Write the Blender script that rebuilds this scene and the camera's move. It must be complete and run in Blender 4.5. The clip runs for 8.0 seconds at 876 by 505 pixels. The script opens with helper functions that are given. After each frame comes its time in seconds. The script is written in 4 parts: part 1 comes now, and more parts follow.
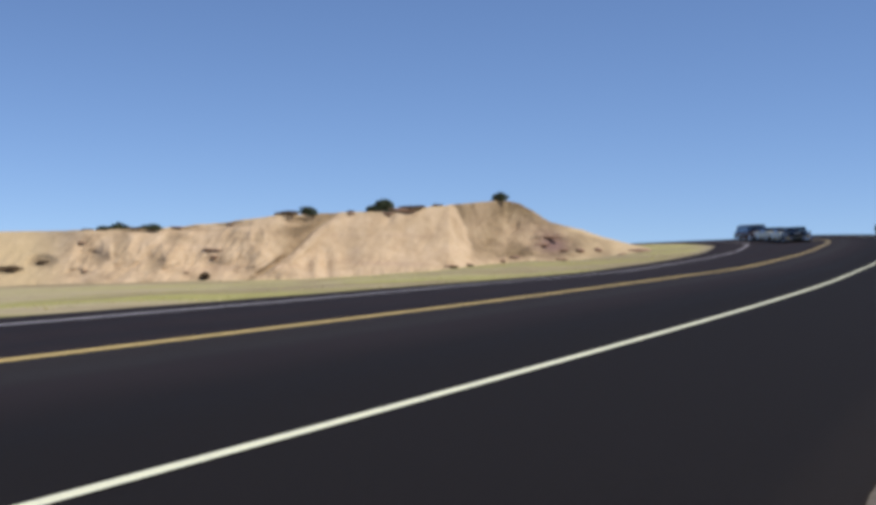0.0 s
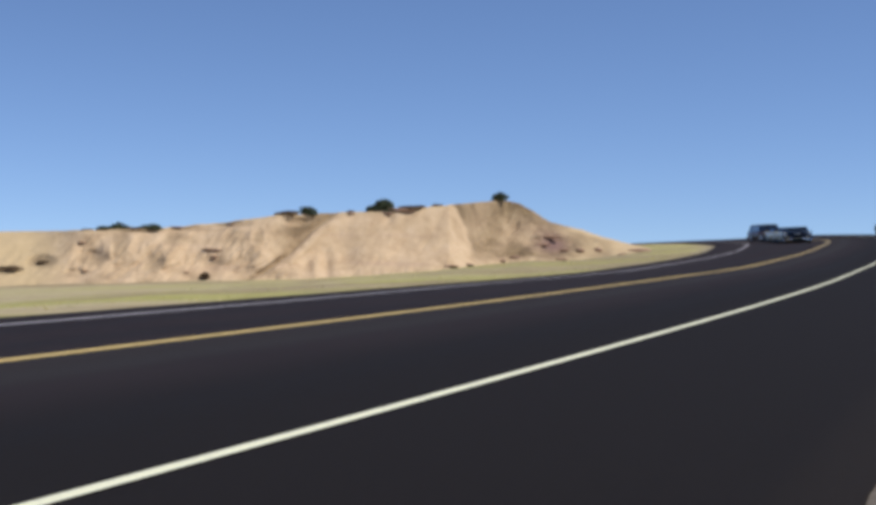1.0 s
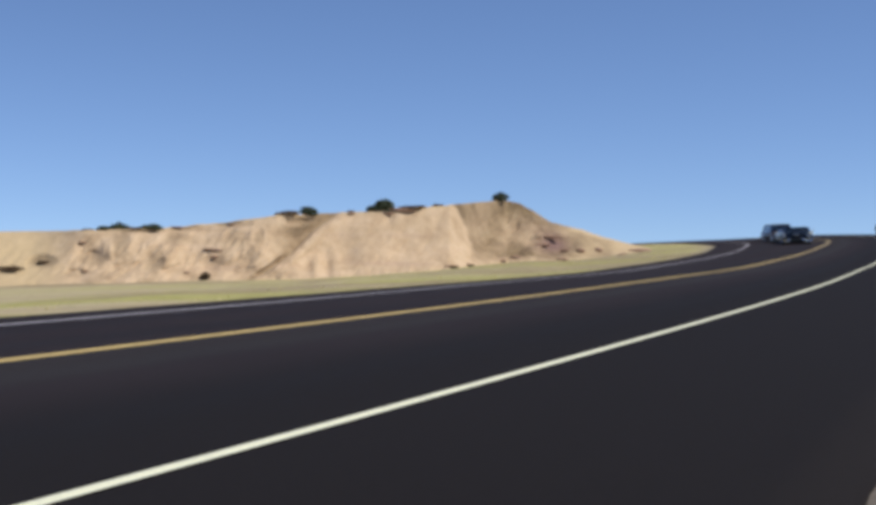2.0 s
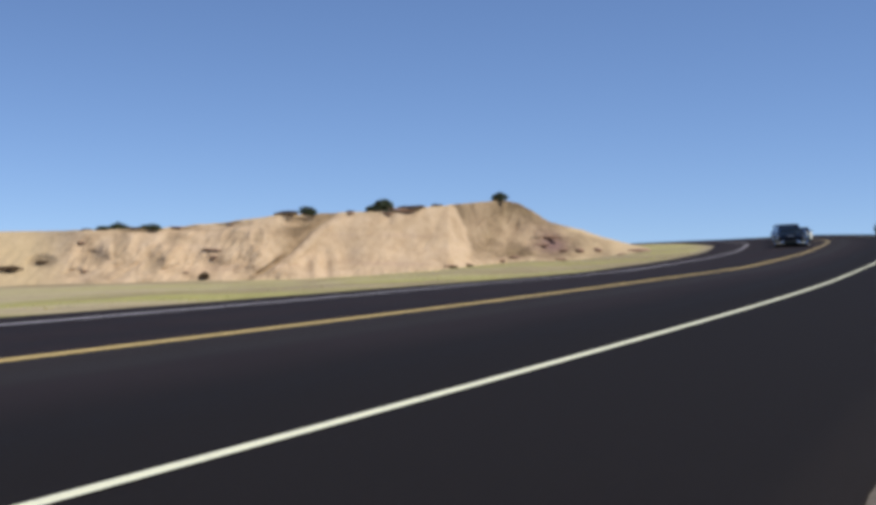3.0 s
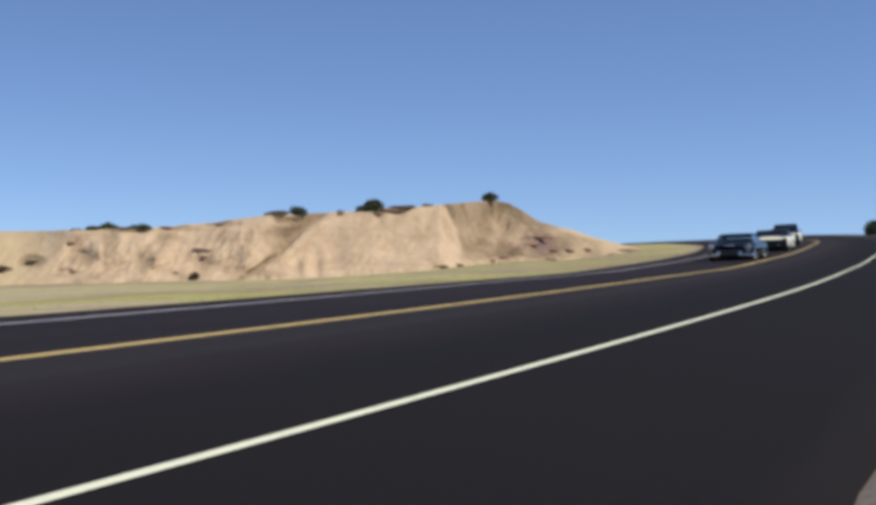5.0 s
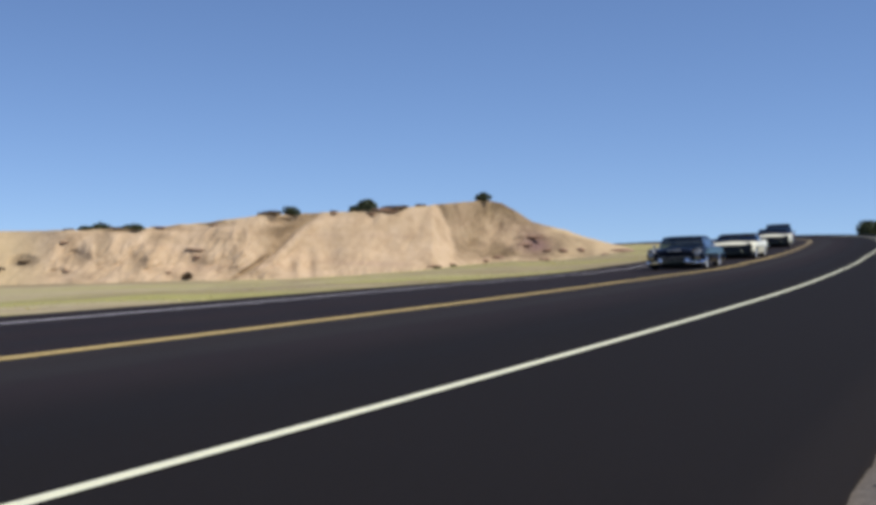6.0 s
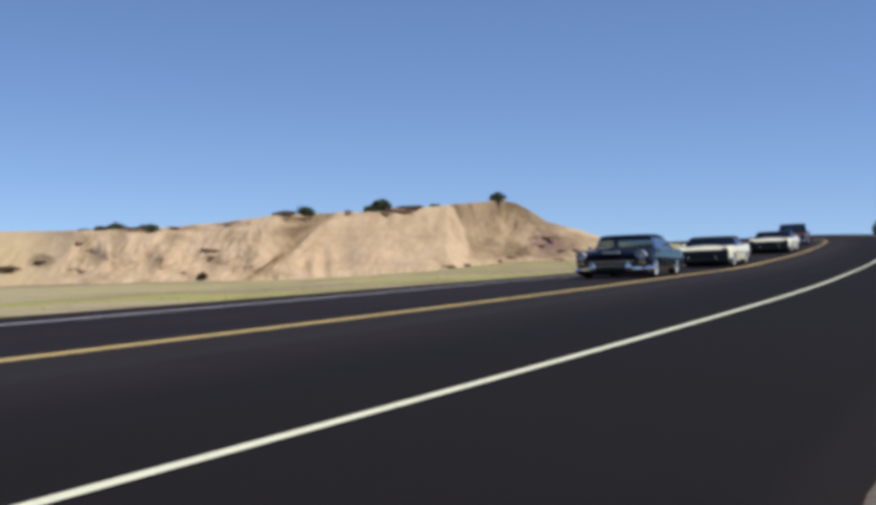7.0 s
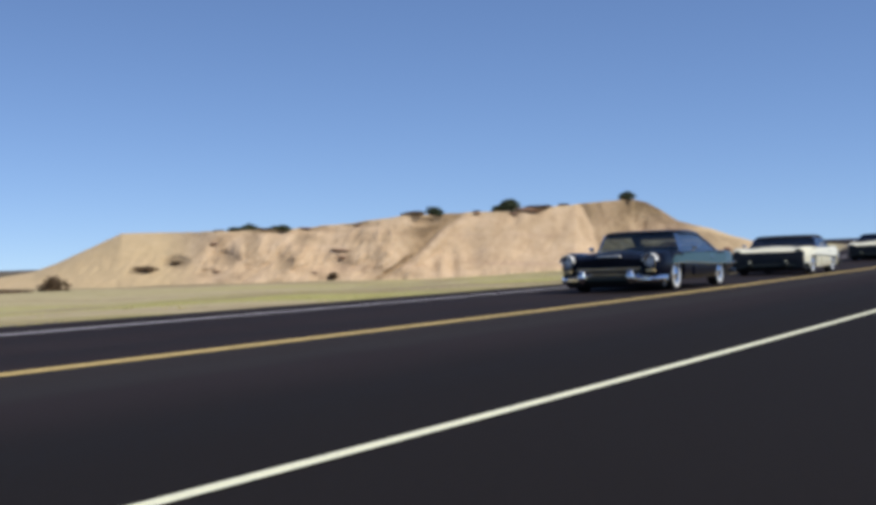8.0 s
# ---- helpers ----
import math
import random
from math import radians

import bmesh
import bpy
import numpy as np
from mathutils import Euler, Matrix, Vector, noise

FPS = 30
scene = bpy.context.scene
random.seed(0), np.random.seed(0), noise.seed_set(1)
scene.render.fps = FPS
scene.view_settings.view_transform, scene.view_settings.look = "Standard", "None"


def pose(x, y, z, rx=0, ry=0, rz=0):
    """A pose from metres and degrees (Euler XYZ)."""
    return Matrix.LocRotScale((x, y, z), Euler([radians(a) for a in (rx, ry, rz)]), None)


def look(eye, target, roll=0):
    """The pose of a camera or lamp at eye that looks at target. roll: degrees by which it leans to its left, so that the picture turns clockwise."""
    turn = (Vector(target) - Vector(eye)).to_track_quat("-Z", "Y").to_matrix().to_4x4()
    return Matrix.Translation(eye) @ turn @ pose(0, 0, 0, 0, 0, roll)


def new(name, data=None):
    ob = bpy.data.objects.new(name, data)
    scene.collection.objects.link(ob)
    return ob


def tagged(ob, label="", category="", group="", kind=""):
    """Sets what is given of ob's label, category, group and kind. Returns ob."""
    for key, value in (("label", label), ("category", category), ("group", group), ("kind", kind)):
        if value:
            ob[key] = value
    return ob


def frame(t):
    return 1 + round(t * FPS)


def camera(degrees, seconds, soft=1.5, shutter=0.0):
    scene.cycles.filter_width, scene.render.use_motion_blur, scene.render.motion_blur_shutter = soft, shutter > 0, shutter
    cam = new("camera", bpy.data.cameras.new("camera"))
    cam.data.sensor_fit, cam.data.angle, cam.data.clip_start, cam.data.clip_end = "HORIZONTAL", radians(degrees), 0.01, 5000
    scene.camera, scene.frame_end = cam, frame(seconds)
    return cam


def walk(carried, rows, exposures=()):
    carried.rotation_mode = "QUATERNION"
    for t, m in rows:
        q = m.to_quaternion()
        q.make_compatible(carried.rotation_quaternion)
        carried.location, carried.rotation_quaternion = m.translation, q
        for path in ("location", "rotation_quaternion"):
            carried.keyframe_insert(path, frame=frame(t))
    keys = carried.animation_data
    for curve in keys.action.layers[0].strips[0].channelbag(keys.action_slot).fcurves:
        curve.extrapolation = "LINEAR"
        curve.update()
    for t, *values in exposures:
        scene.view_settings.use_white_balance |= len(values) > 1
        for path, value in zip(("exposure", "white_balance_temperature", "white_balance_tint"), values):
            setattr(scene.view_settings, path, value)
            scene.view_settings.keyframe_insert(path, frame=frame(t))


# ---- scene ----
EYE = 0.70          # the lens above the pavement beside it
cam = camera(37.0, 8.0, soft=4.2, shutter=0.4)
PAN = [(0.0, 0.0), (0.5, 0.006), (1.0, 0.002), (1.5, -0.005), (2.0, -0.015), (2.5, -0.02), (3.0, 0.019), (3.5, 0.232),
       (4.0, 0.278), (4.5, 0.30), (5.0, 0.44), (5.5, 0.60), (6.0, 0.741), (6.5, 0.895), (6.8, 0.55), (7.0, 0.107),
       (7.1, -0.19), (7.2, -0.52), (7.3, -0.96), (7.4, -1.50), (7.5, -2.01), (7.6, -2.50), (7.7, -3.10), (7.8, -3.85),
       (7.9, -4.68), (8.0, -5.51)]
LEAN = [(0.0, 0.0), (6.8, 0.0), (7.5, 0.09), (8.0, 0.16)]      # the picture leans a little as the pan swings left
walk(cam, [(t, pose(0, 0, EYE, 90.2, 0, -a) @ Matrix.Rotation(-radians(float(np.interp(t, *zip(*LEAN)))), 4, "Z")) for t, a in PAN])

# ---- light: clear high noon sun and a deep desert sky ----
SUN_ELEV, SUN_AZ = 52.0, 108.0    # azimuth clockwise from the view's forward
sun_dir = Vector((math.sin(radians(SUN_AZ)) * math.cos(radians(SUN_ELEV)),
                  math.cos(radians(SUN_AZ)) * math.cos(radians(SUN_ELEV)), math.sin(radians(SUN_ELEV))))
sun = new("sun", bpy.data.lights.new("sun", "SUN"))
sun.data.energy, sun.data.angle, sun.data.color = 4.2, radians(0.53), (1.0, 0.94, 0.84)
sun.matrix_basis = look(sun_dir * 300, (0, 0, 0))
world = bpy.data.worlds.new("sky")
scene.world = world
world.use_nodes = True
wn = world.node_tree
wn.nodes.clear()
sky = wn.nodes.new("ShaderNodeTexSky")
sky.sky_type, sky.sun_disc = "NISHITA", False
sky.sun_elevation, sky.sun_rotation = radians(SUN_ELEV), radians(SUN_AZ)
sky.altitude, sky.air_density, sky.dust_density, sky.ozone_density = 2500, 1.0, 0.0, 5.0
bg = wn.nodes.new("ShaderNodeBackground")
bg.inputs["Strength"].default_value = 0.122
wo = wn.nodes.new("ShaderNodeOutputWorld")
# the clear dry air of high desert: sampled a little above the haze line, and a touch more violet
tc = wn.nodes.new("ShaderNodeTexCoord")
lift = wn.nodes.new("ShaderNodeVectorMath")
lift.operation = "ADD"
lift.inputs[1].default_value = (0, 0, 0.06)
tint = wn.nodes.new("ShaderNodeMix")
tint.data_type, tint.blend_type = "RGBA", "MULTIPLY"
tint.inputs[0].default_value = 1.0
tint.inputs[7].default_value = (0.97, 0.95, 1.02, 1)
wn.links.new(tc.outputs["Generated"], lift.inputs[0])
wn.links.new(lift.outputs[0], sky.inputs[0])
wn.links.new(sky.outputs[0], tint.inputs[6])
wn.links.new(tint.outputs[2], bg.inputs[0])
wn.links.new(bg.outputs[0], wo.inputs[0])
scene.view_settings.exposure = 0.0

# ---- materials ----


def smooth(a, b, x):
    t = np.clip((np.asarray(x, float) - a) / (b - a), 0, 1)
    return t * t * (3 - 2 * t)


class Mat:
    """A small builder for node materials."""

    def __init__(self, name, rough=0.8, metal=0.0):
        self.m = bpy.data.materials.new(name)
        self.m.use_nodes = True
        self.t = self.m.node_tree
        self.p = self.t.nodes["Principled BSDF"]
        self.p.inputs["Roughness"].default_value = rough
        self.p.inputs["Metallic"].default_value = metal
        self.co = self.t.nodes.new("ShaderNodeTexCoord").outputs["Object"]

    def node(self, kind):
        return self.t.nodes.new(kind)

    def link(self, a, b):
        self.t.links.new(a, b)

    def noise(self, scale, detail=6, rough=0.6, stretch=None, vec=None):
        n = self.node("ShaderNodeTexNoise")
        n.inputs["Scale"].default_value = scale
        n.inputs["Detail"].default_value = detail
        n.inputs["Roughness"].default_value = rough
        src = vec or self.co
        if stretch:
            mp = self.node("ShaderNodeMapping")
            mp.inputs["Scale"].default_value = stretch
            self.link(src, mp.inputs[0])
            src = mp.outputs[0]
        self.link(src, n.inputs["Vector"])
        return n.outputs["Fac"]

    def ramp(self, fac, stops):
        r = self.node("ShaderNodeValToRGB")
        el = r.color_ramp.elements
        while len(el) < len(stops):
            el.new(0.5)
        for e, (pos, col) in zip(el, stops):
            e.position = pos
            e.color = (*col, 1) if not isinstance(col, (int, float)) else (col, col, col, 1)
        self.link(fac, r.inputs[0])
        return r.outputs[0]

    def mix(self, fac, a, b, blend="MIX"):
        n = self.node("ShaderNodeMix")
        n.data_type, n.blend_type = "RGBA", blend
        for sock, v in ((n.inputs[0], fac), (n.inputs[6], a), (n.inputs[7], b)):
            if isinstance(v, (int, float)):
                sock.default_value = v
            elif isinstance(v, tuple):
                sock.default_value = (*v, 1)
            else:
                self.link(v, sock)
        return n.outputs[2]

    def attr(self, name):
        n = self.node("ShaderNodeAttribute")
        n.attribute_name = name
        return n.outputs["Fac"]

    def bump(self, height, strength, dist):
        b = self.node("ShaderNodeBump")
        b.inputs["Strength"].default_value = strength
        b.inputs["Distance"].default_value = dist
        self.link(height, b.inputs["Height"])
        self.link(b.outputs[0], self.p.inputs["Normal"])

    def color(self, c):
        if isinstance(c, tuple):
            self.p.inputs["Base Color"].default_value = (*c, 1)
        else:
            self.link(c, self.p.inputs["Base Color"])
        return self


def make_asphalt():
    a = Mat("asphalt", 0.85)
    grain = a.noise(60, 4, 0.7)
    blotch = a.noise(0.35, 5, 0.6)
    base = a.ramp(grain, [(0.3, (0.0140, 0.0100, 0.0100)), (0.7, (0.028, 0.020, 0.0205))])
    base = a.mix(a.ramp(blotch, [(0.35, 0.0), (0.7, 0.6)]), base, (0.029, 0.0215, 0.0215))
    lanes = a.attr("wheelpath")
    base = a.mix(lanes, base, (0.0138, 0.0112, 0.0106))
    wavy = a.noise(0.8, 4, 0.6)
    n = a.node("ShaderNodeMath")
    n.operation = "MULTIPLY_ADD"
    a.link(wavy, n.inputs[0])
    n.inputs[1].default_value = 0.5
    a.link(a.attr("worn"), n.inputs[2])
    base = a.mix(a.ramp(n.outputs[0], [(0.55, 0.0), (0.85, 0.75)]), base, a.ramp(grain, [(0.3, (0.020, 0.017, 0.0155)), (0.7, (0.037, 0.031, 0.0285))]))
    base = a.mix(a.attr("shoulder"), base, a.ramp(grain, [(0.3, (0.0070, 0.0056, 0.0047)), (0.7, (0.0148, 0.0114, 0.0097))]))
    a.color(base)
    a.link(a.ramp(lanes, [(0, 0.9), (1, 0.78)]), a.p.inputs["Roughness"])
    a.p.inputs["Specular IOR Level"].default_value = 0.12
    a.bump(grain, 0.5, 0.006)
    return a.m


def make_paint_line(name, col, worn, lo=0.52, most=0.7):
    a = Mat(name, 0.7)
    n = a.noise(9, 8, 0.75)
    c = a.mix(a.ramp(n, [(lo, 0.0), (0.75, most)]), col, worn)
    a.color(a.mix(a.attr("rubbed"), c, (0.105, 0.085, 0.08)))
    a.bump(a.noise(80, 3), 0.4, 0.003)
    return a.m


def make_earth():
    a = Mat("verge_earth", 0.95)
    big, small = a.noise(0.06, 6), a.noise(1.6, 7, 0.7)
    tan = a.ramp(small, [(0.25, (0.35, 0.265, 0.155)), (0.55, (0.455, 0.352, 0.222)), (0.8, (0.52, 0.415, 0.272))])
    green = a.ramp(small, [(0.3, (0.34, 0.30, 0.14)), (0.7, (0.47, 0.415, 0.215))])
    c = a.mix(a.ramp(big, [(0.35, 0.25), (0.6, 0.8)]), tan, green)
    streak = a.noise(0.35, 3, 0.5, stretch=(0.12, 0.6, 1.0))
    olive = a.ramp(small, [(0.3, (0.28, 0.262, 0.068)), (0.7, (0.44, 0.405, 0.135))])
    n = a.node("ShaderNodeMath")
    n.operation = "MULTIPLY"
    a.link(a.attr("verge"), n.inputs[0])
    n.use_clamp = True
    a.link(a.ramp(streak, [(0.42, 0.0), (0.57, 1.0)]), n.inputs[1])
    c = a.mix(n.outputs[0], c, olive)
    bare = a.noise(0.55, 3, 0.5, stretch=(0.06, 0.33, 1.0))
    c = a.mix(a.ramp(bare, [(0.47, 0.0), (0.60, 0.85)]), c, a.ramp(small, [(0.3, (0.22, 0.165, 0.085)), (0.7, (0.33, 0.255, 0.145))]))
    c = a.mix(a.attr("gravel"), c, a.ramp(a.noise(35, 5, 0.8), [(0.3, (0.075, 0.065, 0.052)), (0.7, (0.20, 0.17, 0.14))]))
    a.color(c)
    a.bump(small, 0.6, 0.08)
    return a.m


def make_bluff_soil():
    a = Mat("bluff_soil", 0.95)
    big, mid, fine = a.noise(0.22, 6), a.noise(1.1, 7, 0.65), a.noise(7, 6, 0.75)
    streak = a.noise(0.9, 6, 0.6, stretch=(1.6, 1.6, 0.25))
    c = a.ramp(mid, [(0.28, (0.42, 0.292, 0.172)), (0.5, (0.54, 0.393, 0.247)), (0.72, (0.61, 0.462, 0.308))])
    c = a.mix(a.ramp(streak, [(0.45, 0.0), (0.7, 0.28)]), c, (0.44, 0.31, 0.19))
    strata = a.noise(0.5, 5, 0.6, stretch=(0.25, 0.25, 5.0))
    c = a.mix(a.ramp(strata, [(0.55, 0.0), (0.7, 0.35)]), c, (0.40, 0.26, 0.19))
    grassy = a.ramp(fine, [(0.3, (0.45, 0.335, 0.175)), (0.7, (0.575, 0.445, 0.255))])
    c = a.mix(a.attr("grassy"), c, grassy)
    # colour of the brushy bank, also painting shade in the draw and hollows
    brush_and_shade = a.ramp(mid, [(0.3, (0.13, 0.088, 0.047)), (0.55, (0.25, 0.175, 0.095)), (0.8, (0.38, 0.29, 0.165))])
    c = a.mix(a.attr("brush_and_shade"), c, brush_and_shade)
    c = a.mix(a.ramp(fine, [(0.55, 0.0), (0.8, 0.4)]), c, (0.30, 0.21, 0.13))
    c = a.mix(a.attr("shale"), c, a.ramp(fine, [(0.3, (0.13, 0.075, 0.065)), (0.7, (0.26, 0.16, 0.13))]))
    a.color(c)
    a.bump(a.mix(0.5, mid, fine), 0.5, 0.16)
    return a.m


def make_leaf(name, lo, hi):
    a = Mat(name, 0.75)
    g = a.node("ShaderNodeNewGeometry")
    a.color(a.ramp(g.outputs["Random Per Island"], [(0.0, lo), (1.0, hi)]))
    return a.m


def make_paint(name, col, rough=0.12):
    a = Mat(name, rough)
    n = a.noise(2.0, 4)
    dusty = tuple(min(1, c * 0.9 + 0.015) for c in col)
    a.color(a.mix(a.ramp(n, [(0.4, 0.0), (0.8, 0.5)]), col, dusty))
    a.p.inputs["Coat Weight"].default_value = 0.0
    a.p.inputs["Specular IOR Level"].default_value = 0.08
    a.p.inputs["Coat Roughness"].default_value = 0.05
    return a.m


def plain(name, col, rough=0.6, metal=0.0, grain=30):
    a = Mat(name, rough, metal)
    n = a.noise(grain, 4)
    a.color(a.mix(n, tuple(c * 0.8 for c in col), tuple(min(1, c * 1.15) for c in col)))
    return a.m


def make_glass(name, tint):
    a = Mat(name, 0.02)
    g = a.node("ShaderNodeBsdfTransparent")
    g.inputs[0].default_value = (*tint, 1)
    s = a.node("ShaderNodeBsdfGlossy")
    s.inputs["Roughness"].default_value = 0.02
    lw = a.node("ShaderNodeLayerWeight")
    lw.inputs[0].default_value = 0.5
    gloss = a.ramp(lw.outputs["Facing"], [(0.0, 0.04), (0.6, 0.12), (0.95, 0.7)])
    mx = a.node("ShaderNodeMixShader")
    a.link(gloss, mx.inputs[0])
    a.link(g.outputs[0], mx.inputs[1])
    a.link(s.outputs[0], mx.inputs[2])
    a.link(mx.outputs[0], a.t.nodes["Material Output"].inputs[0])
    return a.m


ASPHALT = make_asphalt()
WHITE_LINE = make_paint_line("white_road_paint", (0.84, 0.83, 0.60), (0.36, 0.35, 0.30))
PALE_LINE = make_paint_line("pale_road_paint", (0.80, 0.77, 0.80), (0.40, 0.38, 0.38), 0.56, 0.5)
YELLOW_LINE = make_paint_line("yellow_road_paint", (0.88, 0.65, 0.24), (0.36, 0.27, 0.13), 0.50, 0.6)
EARTH = make_earth()
BLUFF = make_bluff_soil()
JUNIPER = make_leaf("juniper_leaf", (0.022, 0.034, 0.014), (0.075, 0.095, 0.040))
SAGE = make_leaf("dry_brush_leaf", (0.075, 0.046, 0.024), (0.19, 0.122, 0.062))
GRASS = make_leaf("dry_grass", (0.44, 0.40, 0.15), (0.62, 0.54, 0.27))
BARK = plain("bark", (0.10, 0.07, 0.05), 0.9, grain=12)
ROCK = plain("dark_rock", (0.31, 0.195, 0.13), 0.95, grain=4)
STONE = plain("shoulder_stone", (0.24, 0.21, 0.17), 0.9, grain=20)
NAVY = make_paint("navy_paint", (0.003, 0.004, 0.010), 0.22)
# the sky's reflection on the dark sedan's side, put in as colour
TEAL_SHEEN = make_paint("teal_sky_sheen", (0.046, 0.090, 0.098), 0.25)
CREAM = make_paint("cream_paint", (0.82, 0.79, 0.60), 0.2)
BROWN = make_paint("brown_paint", (0.12, 0.055, 0.04), 0.2)
BLACKTOP = plain("black_roof_cloth", (0.012, 0.012, 0.014), 0.7)
NAVY_ROOF = make_paint("dark_roof_paint", (0.010, 0.014, 0.022), 0.25)
# chrome with shade and dark road reflection put into its colour
SHADED_CHROME = plain("shaded_bumper_chrome", (0.03, 0.035, 0.03), 0.35, 0.6)
CHROME = plain("chrome", (0.75, 0.75, 0.76), 0.09, 1.0)
# pale colour that paints glints on the nose and headlamps
PALE_GLINT = plain("pale_glint", (0.80, 0.78, 0.70), 0.3)
RUBBER = plain("tyre_rubber", (0.02, 0.02, 0.02), 0.85)
WHITEWALL = plain("whitewall", (0.72, 0.71, 0.66), 0.6)
# grille black, also painting shade over the cream cars' fronts
GRILLE_SHADE = plain("grille_shade", (0.012, 0.012, 0.012), 0.5)
LAMP = plain("headlamp_lens", (0.80, 0.80, 0.76), 0.08)
AMBER = plain("parking_lamp", (0.75, 0.55, 0.25), 0.2)
SEAT = plain("seat_vinyl", (0.10, 0.09, 0.08), 0.55)
SEAT_BLUE = plain("blue_seat_vinyl", (0.30, 0.33, 0.60), 0.5)
GLASS = make_glass("window_glass", (0.80, 0.86, 0.86))
TINTED = make_glass("tinted_window_glass", (0.42, 0.46, 0.50))

# ---- the road's line in plan: bends, heights and cross slope along its yellow line ----
BEND_AT = [-130, -10, 10, 25, 40, 52, 64, 72, 80, 90, 100, 115, 175, 200, 270]
BEND = [0.001, -0.0001, -0.0036, 0.0007, 0.0012, -0.0033, -0.0018, -0.0034, -0.0160, -0.0180, -0.0152, -0.0149, -0.010, 0.0, 0.0]
RISE_AT = [-130, -10, 15, 30, 45, 60, 75, 95, 105, 116, 127, 140, 175, 270]
RISE = [-1.0, -0.080, 0.222, 0.360, 0.750, 1.268, 1.695, 2.16, 2.30, 2.18, 2.03, 1.75, 0.8, -1.8]
BANK_AT = [-130, -10, 20, 40, 60, 80, 104, 118, 175]
BANK = [0.0183, 0.0183, 0.0320, 0.037, 0.0322, 0.0530, 0.0560, 0.045, 0.03]
STEP = 0.5
ST = np.arange(-130, 270, STEP)
I0 = int(130 / STEP)
HEAD = np.cumsum(np.interp(ST, BEND_AT, BEND)) * STEP
HEAD = HEAD - HEAD[I0] + radians(23.2)
RX = np.cumsum(np.sin(HEAD)) * STEP
RY = np.cumsum(np.cos(HEAD)) * STEP
RX, RY = RX - RX[I0] - 1.387, RY - RY[I0] + 12.564
HAN = np.hanning(31) / np.hanning(31).sum()
RZ = np.convolve(np.pad(np.interp(ST, RISE_AT, RISE), 15, "edge"), HAN, "valid")
RB = np.interp(ST, BANK_AT, BANK)
LANE, LEFT_EDGE = 3.8, -5.35
RIGHT_EDGE = 5.935
WIDER = 1.3 * smooth(52, 78, ST)                 # the far lane widens through the bend
LEFT_AT = LEFT_EDGE - WIDER * LEFT_EDGE / -3.8


def at(s, o):
    """The place on the road's surface at s along it and o to its right."""
    h, b = np.interp(s, ST, HEAD), np.interp(s, ST, RB)
    o = o + min(o, 0) / 3.8 * np.interp(s, ST, WIDER)
    return Vector((np.interp(s, ST, RX) + o * np.cos(h), np.interp(s, ST, RY) - o * np.sin(h), np.interp(s, ST, RZ) + o * b))


# ---- helpers for meshes ----


def mesh_of(name, verts, faces, mat, flat=False):
    me = bpy.data.meshes.new(name)
    me.from_pydata([tuple(v) for v in verts], [], faces)
    me.materials.append(mat)
    if not flat:
        me.shade_smooth()
    me.update()
    return me


def part(name, bm, material, parent, label="", shade=True):
    """Links a bmesh as one mesh object under a thing or a part."""
    me = bpy.data.meshes.new(name)
    bm.normal_update()
    bm.to_mesh(me)
    bm.free()
    me.materials.append(material)
    if shade:
        me.shade_smooth()
        me.set_sharp_from_angle(angle=radians(38))
    ob = new(name, me)
    ob.parent = parent
    return tagged(ob, label)


def box(bm, x0, x1, y0, y1, z0, z1, bevel=0.0):
    made = bmesh.ops.create_cube(bm, size=1, matrix=Matrix.Translation(((x0 + x1) / 2, (y0 + y1) / 2, (z0 + z1) / 2)) @ Matrix.Diagonal((x1 - x0, y1 - y0, z1 - z0, 1)))
    if bevel:
        es = {e for v in made["verts"] for e in v.link_edges}
        bmesh.ops.bevel(bm, geom=list(es), offset=bevel, segments=2, affect="EDGES", profile=0.6)
    return bm


def bar(bm, a, b, r0, r1=None, n=8):
    """A tapered rod from a to b."""
    a, b = Vector(a), Vector(b)
    d = b - a
    m = Matrix.Translation((a + b) / 2) @ d.to_track_quat("Z", "Y").to_matrix().to_4x4()
    bmesh.ops.create_cone(bm, cap_ends=True, segments=n, radius1=r0, radius2=r0 if r1 is None else r1, depth=d.length, matrix=m)
    return bm


def loft(bm, rings, close=True, caps=True):
    rows = [[bm.verts.new(p) for p in ring] for ring in rings]
    n = len(rings[0])
    for a, b in zip(rows, rows[1:]):
        for i in range(n if close else n - 1):
            j = (i + 1) % n
            bm.faces.new((a[i], a[j], b[j], b[i]))
    if caps:
        bm.faces.new(rows[0][::-1])
        bm.faces.new(rows[-1])
    bmesh.ops.recalc_face_normals(bm, faces=bm.faces[:])
    return bm


# ---- ground: one sheet to the horizon ----
FOOT_AZ = [-40, -20, -15, -10, -6, -3, 0, 2, 4, 6, 8, 10, 12, 14, 25, 60]
FOOT_Z = [-1.3, -0.98, -0.80, -0.68, -0.63, -0.42, -0.12, 0.18, 0.42, 0.40, 0.62, 1.0, 1.37, 1.6, 1.7, 1.5]


